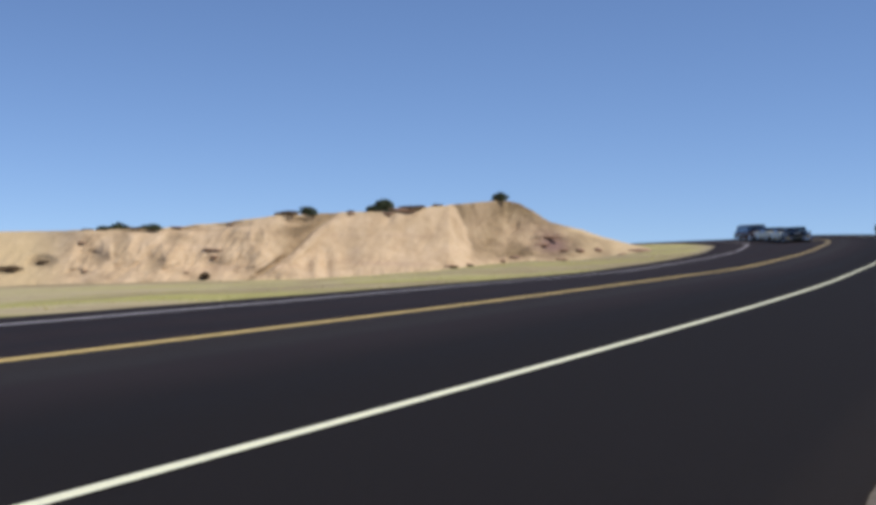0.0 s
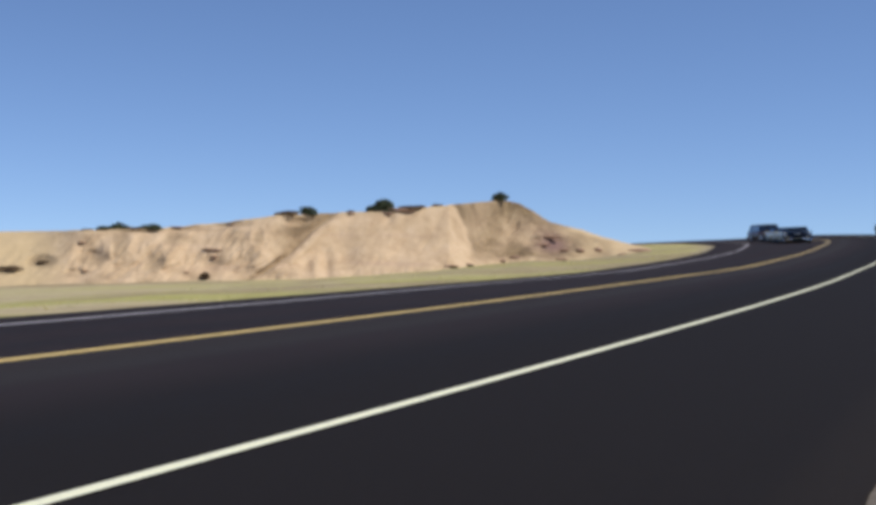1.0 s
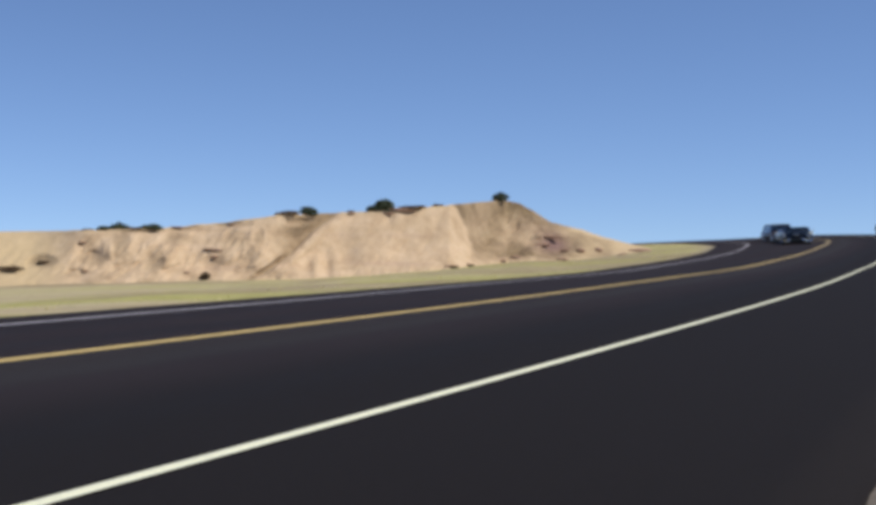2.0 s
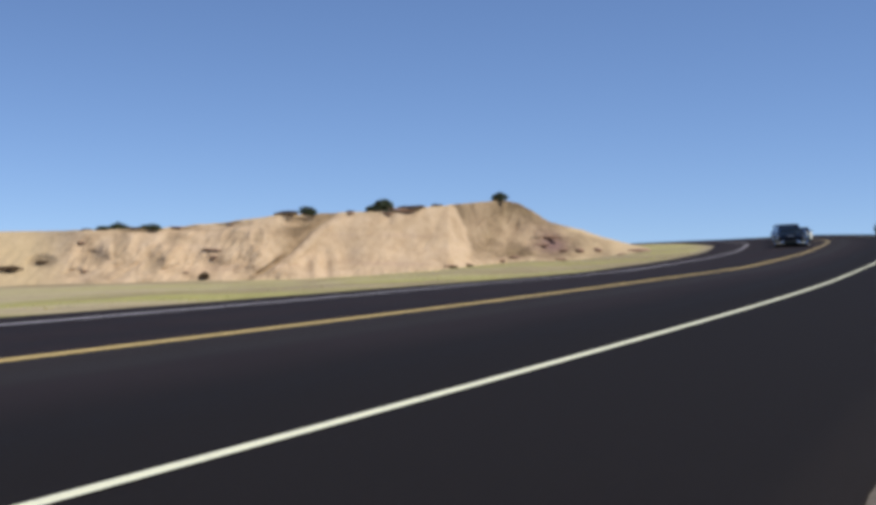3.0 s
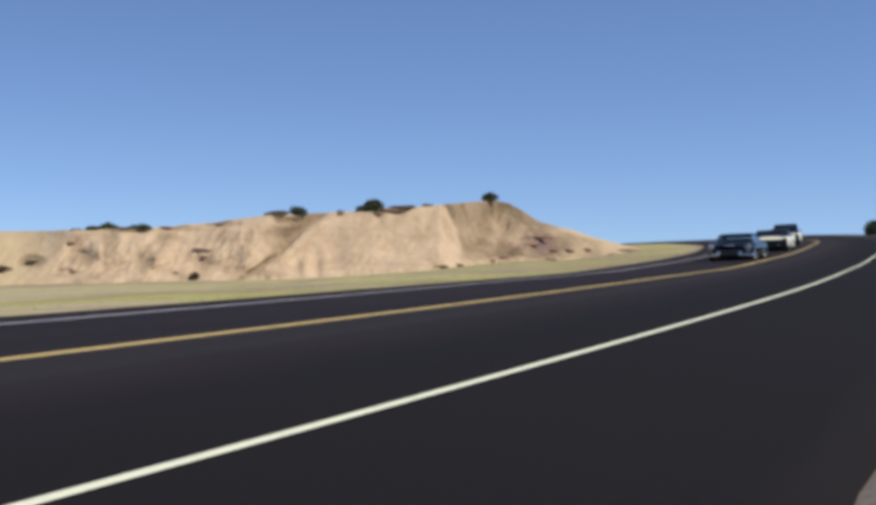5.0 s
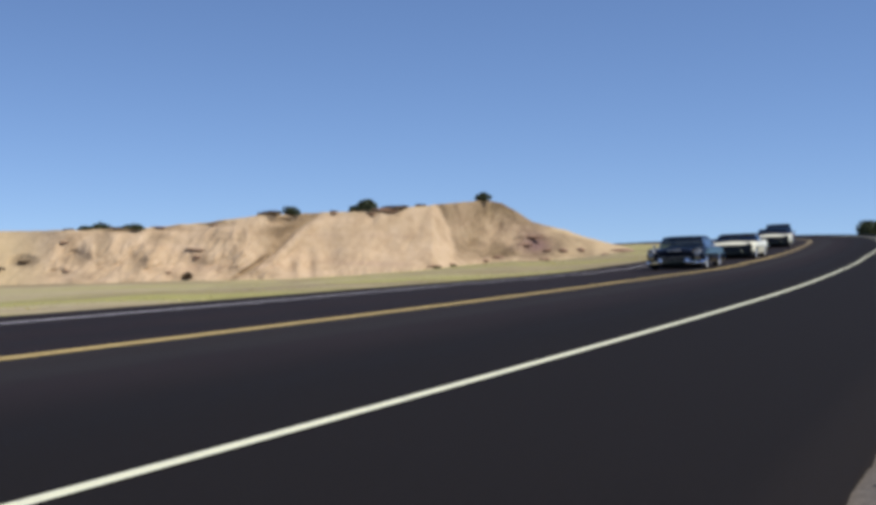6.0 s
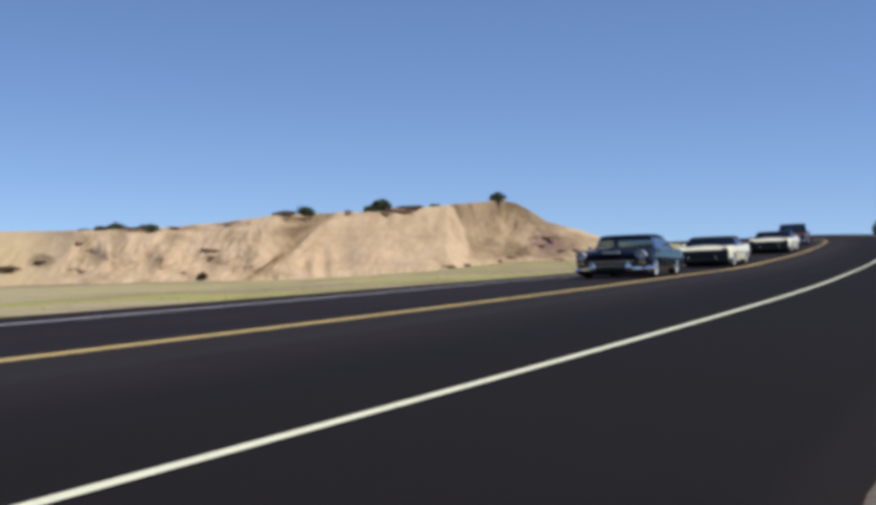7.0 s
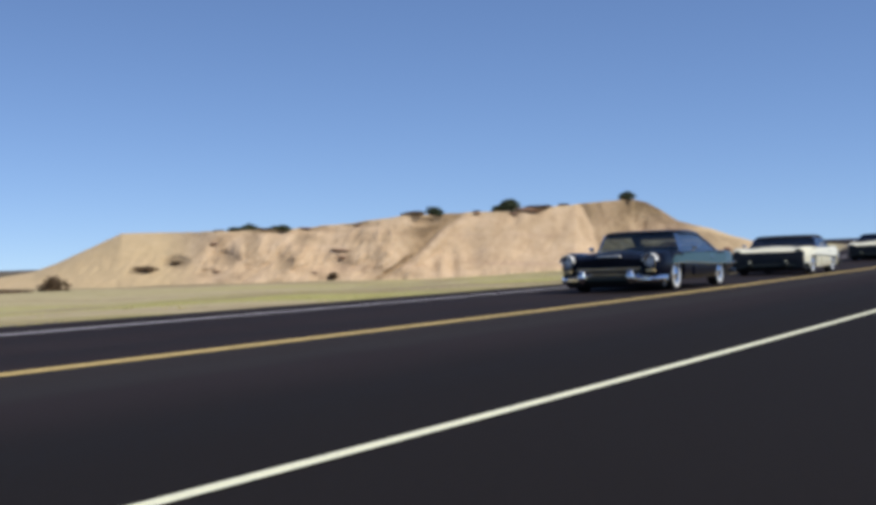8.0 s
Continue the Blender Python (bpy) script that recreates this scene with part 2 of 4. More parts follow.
def ground_height(x, y):
    """Height of the earth, and the distance from the pavement's edge."""
    x, y = np.asarray(x, float), np.asarray(y, float)
    sub = slice(0, len(ST), 3)
    d2 = (x[..., None] - RX[sub]) ** 2 + (y[..., None] - RY[sub]) ** 2
    j = d2.argmin(-1) * 3
    o = (x - RX[j]) * np.cos(HEAD[j]) - (y - RY[j]) * np.sin(HEAD[j])
    along = (x - RX[j]) * np.sin(HEAD[j]) + (y - RY[j]) * np.cos(HEAD[j])
    beyond = np.maximum(np.abs(along) - 1.5, 0)
    road = RZ[j] + RB[j] * np.clip(o, LEFT_AT[j], RIGHT_EDGE)
    off = np.maximum(np.maximum(LEFT_AT[j] - o, o - RIGHT_EDGE), 0) + beyond
    az, dist = np.degrees(np.arctan2(x, np.maximum(y, 1e-3))), np.hypot(x, y)
    nat = np.interp(az, FOOT_AZ, FOOT_Z)
    nat = np.where(y < 2, -0.6, nat)
    left = o < 0
    near = road - np.where(left, 0.06, 0.02) - np.where(left, 0.22, 0.10) * smooth(0.2, 4, off)
    w = smooth(1.5, np.where(left, np.interp(ST[j], [35, 60], [22, 10]), 30), off)
    z = near * (1 - w) + np.where(left, nat, near - 0.6) * w
    z = z - 0.0125 * np.maximum(dist - 125, 0) - 0.02 * np.clip(dist - 118, 0, 120)
    z = np.where(off <= 0.0, road - 0.06, z)
    return z, off


def axis_steps(lo, hi, step, far, grow=1.25):
    mid = list(np.arange(lo, hi + 1e-6, step))
    up, d, v = [], step, hi
    while v < far:
        d *= grow
        v += d
        up.append(v)
    dn, d, v = [], step, lo
    while v > -far:
        d *= grow
        v -= d
        dn.append(v)
    return np.array(dn[::-1] + mid + up)


def build_ground():
    gx, gy = axis_steps(-95, 75, 0.9, 4600), axis_steps(-100, 215, 0.9, 4600)
    gx = np.unique(np.round(np.concatenate([gx, np.arange(-4, 7, 0.2)]), 3))
    gy = np.unique(np.round(np.concatenate([gy, np.arange(-2, 16, 0.2)]), 3))
    X, Y = np.meshgrid(gx, gy)
    Z = np.empty_like(X)
    OFF = np.empty_like(X)
    for i in range(len(gy)):
        Z[i], OFF[i] = ground_height(X[i], Y[i])
    bumps = np.array([[noise.noise((a * 0.35, b * 0.35, 0)) for a in gx] for b in gy])
    Z += bumps * 0.07 * smooth(0.6, 4, OFF)
    nx = len(gx)
    faces = [(r * nx + c, r * nx + c + 1, (r + 1) * nx + c + 1, (r + 1) * nx + c) for r in range(len(gy) - 1) for c in range(nx - 1)]
    me = mesh_of("ground", np.stack([X, Y, Z], -1).reshape(-1, 3), faces, EARTH)
    side = X * math.cos(radians(21)) - (Y - 12.5) * math.sin(radians(21)) + 1.4      # right of the road where positive
    g = me.attributes.new("gravel", "FLOAT", "POINT")
    g.data.foreach_set("value", np.where(side > 0, 1 - smooth(0.4, 2.2, OFF), 1 - smooth(0.05, 0.5, OFF)).astype(np.float32).ravel())
    vg = me.attributes.new("verge", "FLOAT", "POINT")
    vg.data.foreach_set("value", (smooth(0.3, 1.2, OFF) * (1 - smooth(14, 34, OFF))).astype(np.float32).ravel())
    return tagged(new("ground", me), "dry tan earth with pale grass beside the road", "ground", kind="structure")


ground = build_ground()


def strip(name, s0, s1, offs, lift, mat, thick=0.0, step=0.5):
    """A ribbon that follows the road, with the given offsets across it."""
    ss = np.arange(s0, s1 + 1e-6, step)
    V, F = [], []
    n = len(offs)
    for s in ss:
        for o in offs:
            p = at(s, o)
            V.append((p.x, p.y, p.z + lift))
    for i in range(len(ss) - 1):
        for k in range(n - 1):
            a = i * n + k
            F.append((a, a + 1, a + n + 1, a + n))
    if thick:
        base = len(V)
        for i in range(len(ss)):
            for k in (0, n - 1):
                x, y, z = V[i * n + k]
                V.append((x, y, z - thick))
        for i in range(len(ss) - 1):
            a, b = base + 2 * i, base + 2 * i + 2
            F.append((i * n, (i + 1) * n, b, a))
            F.append((i * n + n - 1, a + 1, b + 1, (i + 1) * n + n - 1))
    me = mesh_of(name, V, F, mat)
    return new(name, me)


def build_road():
    offs = sorted(set(list(np.linspace(LEFT_EDGE, RIGHT_EDGE, 41)) + [-2.8, -1.0, 1.0, 2.8]))
    road = strip("road", -125, 218, offs, 0.0, ASPHALT, thick=0.16)
    n = len(offs)
    count = len(road.data.vertices)
    rows = (count // (n + 2))
    path = np.zeros(count, np.float32)
    across = np.array([max(math.exp(-((abs(o) - 1.0) / 0.35) ** 2), math.exp(-((abs(o) - 2.8) / 0.35) ** 2)) for o in offs])
    path[:rows * n] = np.tile(across, rows) * 0.6
    at_ = road.data.attributes.new("wheelpath", "FLOAT", "POINT")
    at_.data.foreach_set("value", path)
    worn = np.zeros(count, np.float32)
    worn[:rows * n] = np.tile([0.75 * float(smooth(-0.3, 0.1, o) * (1 - smooth(0.9, 1.9, o))) for o in offs], rows)
    road.data.attributes.new("worn", "FLOAT", "POINT").data.foreach_set("value", worn)
    fresh = np.zeros(count, np.float32)
    fresh[:rows * n] = np.tile([0.92 * float(smooth(1.3, 3.0, o)) for o in offs], rows)
    road.data.attributes.new("shoulder", "FLOAT", "POINT").data.foreach_set("value", fresh)
    tagged(road, "dark smooth asphalt road curving over a rise", "road", kind="structure")
    for o, w, mat, lab in ((LANE + 0.03, 0.078, WHITE_LINE, "solid white edge line painted on asphalt"),
                           (-LANE, 0.10, PALE_LINE, "thin white edge line painted on asphalt"),
                           (0.055, 0.068, YELLOW_LINE, "yellow centre line painted on asphalt"),
                           (-0.055, 0.068, YELLOW_LINE, "yellow centre line painted on asphalt")):
        ln = strip("road_line", -125, 218, [o - w / 2, o + w / 2], 0.004, mat)
        # tyres have rubbed the paint thin where the bend begins
        along = np.repeat(np.arange(-125, 218 + 1e-6, 0.5), 2)
        thin = (0.0 if o > 1 else 0.62) * smooth(25, 68, along)
        ln.data.attributes.new("rubbed", "FLOAT", "POINT").data.foreach_set("value", thin.astype(np.float32))
        tagged(ln, lab, "road marking", kind="structure")


build_road()

# ---- the cut bluff beyond the road ----
# bearing in degrees, and the rise of the crest above eye height per metre of distance
B_AZ = [-27, -24, -22.7, -21.7, -20.6, -19.1, -18, -16, -14.5, -12, -10.9, -9.2, -7.2, -5.5, -3.5, -0.6, 0.9, 2.2, 2.9, 3.6, 4.3, 4.9, 6.2, 7.4, 8.4, 9.8]
B_TOP = [-0.0150, -0.0140, -0.0100, -0.0035, 0.0056, 0.0182, 0.0188, 0.0193, 0.0203, 0.0215, 0.0235, 0.0262, 0.0315, 0.0330, 0.0345, 0.0375, 0.0408, 0.0425, 0.0437, 0.0408, 0.0335, 0.0265, 0.0213, 0.0138, 0.0098, 0.0040]


def bluff_foot(az):
    """Distance of the bluff's foot at a bearing."""
    d = np.interp(az, [-27, -23, -14, -6, 0.5, 1.6, 3.0, 5.0, 8.4, 10], [74, 75, 76, 78, 81, 84, 88, 89, 92, 95])
    return d


# hollows in the face, darkened in colour, under the rim as its shade: bearing, height above eye level per 1000 m, half
# width and half height alike, strength
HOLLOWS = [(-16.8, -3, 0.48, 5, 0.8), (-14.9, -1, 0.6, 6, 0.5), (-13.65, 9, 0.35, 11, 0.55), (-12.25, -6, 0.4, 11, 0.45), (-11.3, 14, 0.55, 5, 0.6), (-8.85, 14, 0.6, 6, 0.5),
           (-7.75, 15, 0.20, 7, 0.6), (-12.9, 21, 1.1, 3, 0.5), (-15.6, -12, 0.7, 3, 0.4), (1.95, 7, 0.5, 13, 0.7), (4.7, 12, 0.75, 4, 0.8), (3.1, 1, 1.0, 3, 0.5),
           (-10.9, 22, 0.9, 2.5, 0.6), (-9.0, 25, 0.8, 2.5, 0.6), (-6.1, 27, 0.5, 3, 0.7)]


def build_bluff():
    az = np.linspace(-26.5, 9.8, 560)
    vs = np.concatenate([np.linspace(0, 1, 58), 1 + np.linspace(0.03, 1, 16)])
    V, GR, BR, SH = [], [], [], []
    fr = noise.fractal
    for a in az:
        a = float(a)
        d0 = float(bluff_foot(a))
        ragged = 0.8 * noise.fractal((a * 0.9, 4, 61), 0.8, 2.0, 3)
        x0, y0 = d0 * math.sin(radians(a)), d0 * math.cos(radians(a))
        zf = float(ground_height(np.array([x0]), np.array([y0]))[0][0])
        m = a * 1.4                                           # metres along the face
        smoothside = float(1 - smooth(-17.5, -15.0, a))
        lumpy = float(smooth(-17, -15, a) * (1 - smooth(-6.6, -5.2, a))) * (1 - 0.85 * math.exp(-((a + 9.75) / 0.6) ** 2))
        fan = float(smooth(-6.0, -5.0, a) * (1 - smooth(0.9, 1.6, a)))
        taper = float(smooth(-26.5, -21, a) * (1 - smooth(6.0, 9.8, a)))
        top_slope = float(np.interp(a, B_AZ, B_TOP))
        wid = 5.2 + 3.5 * smoothside + 1.5 * float(smooth(0.8, 2.0, a)) + 1.0 * noise.noise((m * 0.25, 3, 0))
        crest = top_slope + 0.0007 * fr((m * 0.8, 0, 31), 0.9, 2.0, 3) * (1 - smoothside)
        zt = max(EYE + crest * (d0 + wid), zf + 0.02)
        zt = zf - 0.1 + (zt - zf + 0.1) * float(smooth(-26.5, -24.8, a))
        H = zt - zf
        for v in vs:
            v = float(v)
            q = 9.0
            edge = 1.80 - 0.45 * v - 0.75 * v * v + 0.22 * noise.noise((v * 7, 2, 40))       # where pale fan meets brushy bank
            bank = float(smooth(edge - 0.05, edge + 0.07, a)) * (1 - float(smooth(4.9, 6.2, a + 0.8 * noise.noise((v * 4, a, 3)))))
            if v <= 1:
                prof = (v ** 1.15) * 0.86 + 0.14 * float(smooth(0.4, 0.85, v))
                d = d0 + wid * v + ragged * max(0.0, 1 - 4 * v)
                z = zf - 0.12 + (H + 0.12) * prof
                env = math.sin(math.pi * min(v * 0.93 + 0.04, 1)) * (0.3 + 0.7 * taper)
                big = fr((m * 0.16, v * 1.1, 1.5), 0.9, 2.0, 3)
                mid = fr(((m - 4.0 * v) * 0.62, v * 1.3, 7.5), 0.75, 2.1, 5)
                small = fr(((m - 3.0 * v) * 2.2, v * 6.0, 9.5), 0.7, 2.1, 4)
                flute = abs(noise.noise(((m - v * 2.6) * 0.6, 0.35 * v, 4.5))) - 0.2
                amp = 0.12 + 0.88 * lumpy + 0.55 * bank
                out = 0.9 * big * (1 - smoothside * 0.8) + mid * ((0.09 + 0.30 * lumpy + 0.45 * bank)) * (1 - smoothside) + 0.16 * small * (0.15 + 0.85 * amp) * (1 - 0.6 * smoothside)
                out += flute * (0.45 * fan * float(smooth(0.75, 0.2, v)) + 0.28 * lumpy + 0.5 * bank)
                # ledges of harder earth
                lv = (z + 0.35 * noise.noise((m * 0.22, 5, 5))) / 0.95
                step = (lv - math.floor(lv))
                hard = max(0.0, noise.noise((m * 0.35, math.floor(lv) * 3.7, 12)))
                out += (1.1 * lumpy + 0.5 * bank) * hard * float(smooth(0.35, 0.55, step) - smooth(0.9, 1.0, step)) * 0.22
                # the draw that crosses the face: a sharp right wall, a hollow head
                c = -8.35 + 3.55 * v + 0.7 * max(v - 0.45, 0) + 0.10 * noise.noise((v * 5, 1, 2))
                head = float(smooth(0.42, 0.75, v))
                q = (a - c) / (0.15 if a > c else 0.24 + 1.0 * head)
                out -= (0.85 + 0.45 * head) * math.exp(-q * q)
                out += 0.25 * math.exp(-((a - c - 0.55) / 0.30) ** 2)
                # rills at the foot of the fan
                out += 0.55 * math.cos((a + 5.35) * math.tau / 0.95) * math.exp(-((a + 5.2) / 0.95) ** 2) * float(smooth(0.62, 0.2, v))
                # notch under the tallest bush
                out -= 0.8 * math.exp(-((a + 2.1 - 0.7 * (v - 0.9)) / 0.22) ** 2) * float(smooth(0.72, 0.9, v))
                out -= 1.1 * bank
                d -= env * out
                z += 0.05 * env * small
            else:
                u = v - 1
                d = d0 + wid + u * 40
                z = zt - 0.10 * min(u * 20, 1) - (zt - zf + 0.8) * float(smooth(0.05, 1.0, u))
                z += 0.05 * noise.noise((a * 3, u * 9, 2.2))
            rise = (z - EYE) / d * 1000
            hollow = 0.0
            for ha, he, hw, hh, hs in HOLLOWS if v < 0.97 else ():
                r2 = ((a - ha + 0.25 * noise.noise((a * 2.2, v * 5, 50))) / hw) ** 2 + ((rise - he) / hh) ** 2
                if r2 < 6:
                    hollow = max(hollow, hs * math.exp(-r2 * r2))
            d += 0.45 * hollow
            V.append((d * math.sin(radians(a)), d * math.cos(radians(a)), z))
            patch = noise.noise((m * 0.6, v * 2.5, 20))
            GR.append(min(1, max(smoothside * 0.75, float(smooth(0.93, 1.03, v)) * 0.9, (1 - float(smooth(0.0, 0.10 + 0.08 * patch, v))) * 0.8, float(smooth(4.6, 6, a)) * 0.6)))
            # brush patches, plus shade painted into the draw, its head and the hollows
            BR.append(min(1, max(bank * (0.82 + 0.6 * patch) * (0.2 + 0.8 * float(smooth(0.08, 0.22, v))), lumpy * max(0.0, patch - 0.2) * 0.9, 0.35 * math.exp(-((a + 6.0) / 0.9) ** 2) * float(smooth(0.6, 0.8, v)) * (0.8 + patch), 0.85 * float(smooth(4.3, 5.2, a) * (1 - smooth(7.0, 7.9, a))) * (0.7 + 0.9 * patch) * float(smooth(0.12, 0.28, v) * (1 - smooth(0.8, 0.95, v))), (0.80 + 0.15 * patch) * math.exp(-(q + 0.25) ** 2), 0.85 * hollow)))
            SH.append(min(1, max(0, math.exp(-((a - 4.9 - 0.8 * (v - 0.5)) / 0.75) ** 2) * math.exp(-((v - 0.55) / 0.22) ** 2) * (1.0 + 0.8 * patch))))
    n = len(vs)
    F = [(i * n + k, (i + 1) * n + k, (i + 1) * n + k + 1, i * n + k + 1) for i in range(len(az) - 1) for k in range(n - 1)]
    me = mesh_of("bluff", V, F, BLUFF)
    for nm, vals in (("grassy", GR), ("brush_and_shade", BR), ("shale", SH)):
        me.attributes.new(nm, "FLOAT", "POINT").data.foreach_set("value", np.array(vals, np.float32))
    return tagged(new("bluff", me), "eroded tan earth bluff cut beside the road", "hill", kind="structure")


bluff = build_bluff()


def bluff_crest(a):
    """Distance of the skyline at a bearing."""
    best = (-9, 0)
    for k in range(60):
        d = float(bluff_foot(a)) + 3 + k * 0.15
        z = surface_z(d * math.sin(radians(a)), d * math.cos(radians(a)), 0)
        best = max(best, ((z - EYE) / d, d))
    return best[1] + 0.25


# ---- bushes ----


def leaf_crown(rng, w, h, clumps, leaves, size):
    """Many small leaf blades gathered in uneven clumps."""
    bm = bmesh.new()
    cs = []
    for i in range(clumps):
        ang, r = rng.uniform(0, 6.283), math.sqrt(rng.random()) * 0.36
        cs.append((math.cos(ang) * r * w, math.sin(ang) * r * w, h * rng.uniform(0.16, 0.62) * (1 - 0.8 * r), rng.uniform(0.18, 0.30)))
    for i in range(leaves):
        cx, cy, cz, cr = cs[rng.randrange(clumps)]
        v = Vector((rng.gauss(0, 1), rng.gauss(0, 1), rng.gauss(0, 1))).normalized() * rng.uniform(0.55, 1.05)
        p = Vector((cx + v.x * cr * w, cy + v.y * cr * w, max(0.03, cz + v.z * cr * h * 1.25)))
        q = Euler((rng.uniform(0, 6.3), rng.uniform(0, 6.3), rng.uniform(0, 6.3))).to_matrix()
        s = size * rng.uniform(0.6, 1.4)
        pts = [p + q @ Vector(c) * s for c in ((-0.5, -0.32, 0), (0.5, -0.32, 0.1), (0.62, 0.3, 0), (-0.4, 0.36, -0.1))]
        bm.faces.new([bm.verts.new(c) for c in pts])
    return bm


def bush(seed, w, h, mat, name, label, where):
    rng = random.Random(seed)
    thing = new(name)
    thing.matrix_basis = Matrix.Translation(where)
    tagged(thing, label, "bush")
    bm = bmesh.new()
    bar(bm, (0, 0, -0.15), (0.04 * w, 0, h * 0.35), 0.05 * w, 0.03 * w, 7)
    for k in range(5):
        ang = k * 1.26 + rng.uniform(-0.4, 0.4)
        bar(bm, (0.02 * w, 0, h * rng.uniform(0.12, 0.3)), (math.cos(ang) * w * 0.3, math.sin(ang) * w * 0.3, h * rng.uniform(0.4, 0.62)), 0.025 * w, 0.01 * w, 6)
    part("trunk", bm, BARK, thing)
    part("crown", leaf_crown(rng, w, h, 13, 1300, max(0.07, 0.10 * h)), mat, thing, shade=False)
    return thing


def surface_z(x, y, fallback):
    """Height of the bluff or ground below a place."""
    hit, p, _, _ = bluff.ray_cast(Vector((x, y, 40)), Vector((0, 0, -1)))
    g = float(ground_height(np.array([x]), np.array([y]))[0][0])
    return max(p.z, g) if hit else g


# along the skyline: bearing, width and height in metres, kind
CREST = [(-14.23, 1.0, 0.35, 0), (-13.67, 1.0, 0.58, 0), (-12.47, 1.5, 0.48, 0), (-13.07, 0.9, 0.22, 1), (-6.62, 1.4, 0.45, 1), (-5.73, 1.35, 0.74, 0), (-3.81, 0.5, 0.22, 1),
         (-2.35, 1.5, 1.12, 0), (-2.91, 1.0, 0.6, 0), (-1.37, 2.0, 0.48, 1), (-0.83, 1.0, 0.36, 1), (-0.05, 0.7, 0.3, 1), (2.66, 1.25, 0.86, 0), (-15.03, 0.7, 0.2, 1)]
for i, (a, w, h, kind) in enumerate(CREST):
    d = bluff_crest(a)
    x, y = d * math.sin(radians(a)), d * math.cos(radians(a))
    if kind == 0:
        bush(i, w, h, JUNIPER, "juniper_bush", "dark green juniper bush on the bluff's top", (x, y, surface_z(x, y, 3) - 0.06))
    else:
        bush(i, w, h, SAGE, "dry_bush", "low brown dry bush on the bluff's top", (x, y, surface_z(x, y, 3) - 0.06))


def on_face(a, rise):
    """The place on the face at a bearing and a height per 1000 m above eye level."""
    d = float(bluff_foot(a)) - 2.0
    for k in range(160):
        x, y = d * math.sin(radians(a)), d * math.cos(radians(a))
        z = surface_z(x, y, 0)
        if (z - EYE) / d * 1000 >= rise:
            break
        d += 0.08
    return Vector((x, y, z))


# on the slopes: bearing, height per 1000 m, width, height
SLOPE = [(-18.1, -10, 1.5, 0.42), (-16.75, -4, 0.7, 0.18), (-10.1, -16, 0.65, 0.5), (0.65, -8, 0.7, 0.22), (1.35, -7, 0.6, 0.2)]
for i, (a, rise, w, h) in enumerate(SLOPE):
    bush(50 + i, w, h, SAGE, "dry_bush", "brown dry bush on the bare slope", on_face(a, rise) - Vector((0, 0, 0.06)))
# on the flat before the foot: bearing, metres beyond the foot, width, height
for i, (a, dd, w, h) in enumerate([(-21.9, -3.0, 1.6, 0.95), (-23.5, -6.0, 3.0, 0.3)]):
    d = float(bluff_foot(a)) + dd
    x, y = d * math.sin(radians(a)), d * math.cos(radians(a))
    bush(70 + i, w, h, SAGE, "dry_bush", "brown dry bush on the flat before the bluff", (x, y, surface_z(x, y, 1) - 0.06))
p = at(101, 11.3)
bush(90, 2.2, 2.0, JUNIPER, "roadside_bush", "dark green bush beside the far bend", (p.x, p.y, surface_z(p.x, p.y, 2) - 0.08))


# ---- ledges and boulders of harder earth on the face ----


def boulder(seed, w, h, depth, where, turn):
    rng = random.Random(seed)
    bm = bmesh.new()
    bmesh.ops.create_icosphere(bm, subdivisions=3, radius=1)
    for v in bm.verts:
        k = 1 + 0.22 * noise.fractal(v.co * 1.3 + Vector((seed * 3.1, 0, 0)), 0.8, 2.1, 4)
        v.co = Vector((v.co.x * k * w / 2, v.co.y * k * depth / 2, v.co.z * k * h / 2))
    me = bpy.data.meshes.new("boulder")
    bm.to_mesh(me)
    bm.free()
    me.materials.append(ROCK)
    ob = new("boulder", me)
    ob.matrix_basis = Matrix.Translation(where) @ pose(0, 0, 0, 0, rng.uniform(-6, 6), -turn)
    return tagged(ob, "dark reddish-brown ledge rock on the bluff", "rock", "rocks on the bluff")


# bearing, height per 1000 m, width, height
LEDGES = [(-9.75, 4.5, 1.2, 0.12), (-9.7, -2.5, 0.45, 0.16), (-15.2, 10, 0.55, 0.12), (-15.1, -11, 0.4, 0.10), (-10.9, -12, 0.4, 0.10), (-8.95, 24, 0.6, 0.10),
          (-1.6, 35, 1.9, 0.26), (-2.2, 32, 0.7, 0.18), (0.5, -7, 0.7, 0.14), (1.3, -6, 0.5, 0.12), (-11.3, 21, 0.9, 0.10), (-3.8, 33, 0.5, 0.14),
          (4.8, 14, 1.9, 0.2), (4.5, 9, 1.2, 0.26), (5.5, 4.5, 0.62, 0.36), (6.2, 4.5, 0.66, 0.34), (6.95, 5, 0.62, 0.36), (8.8, 4, 2.1, 0.40), (8.0, -1, 0.8, 0.24),
          (5.4, -2, 0.8, 0.2), (3.4, -0.5, 0.8, 0.2), (2.8, -3.0, 0.6, 0.18)]
for i, (a, rise, w, h) in enumerate(LEDGES):
    boulder(i, w, h, min(0.8, 0.25 + h * 1.4), on_face(a, rise) + Vector((0, 0, h * 0.05)), a)


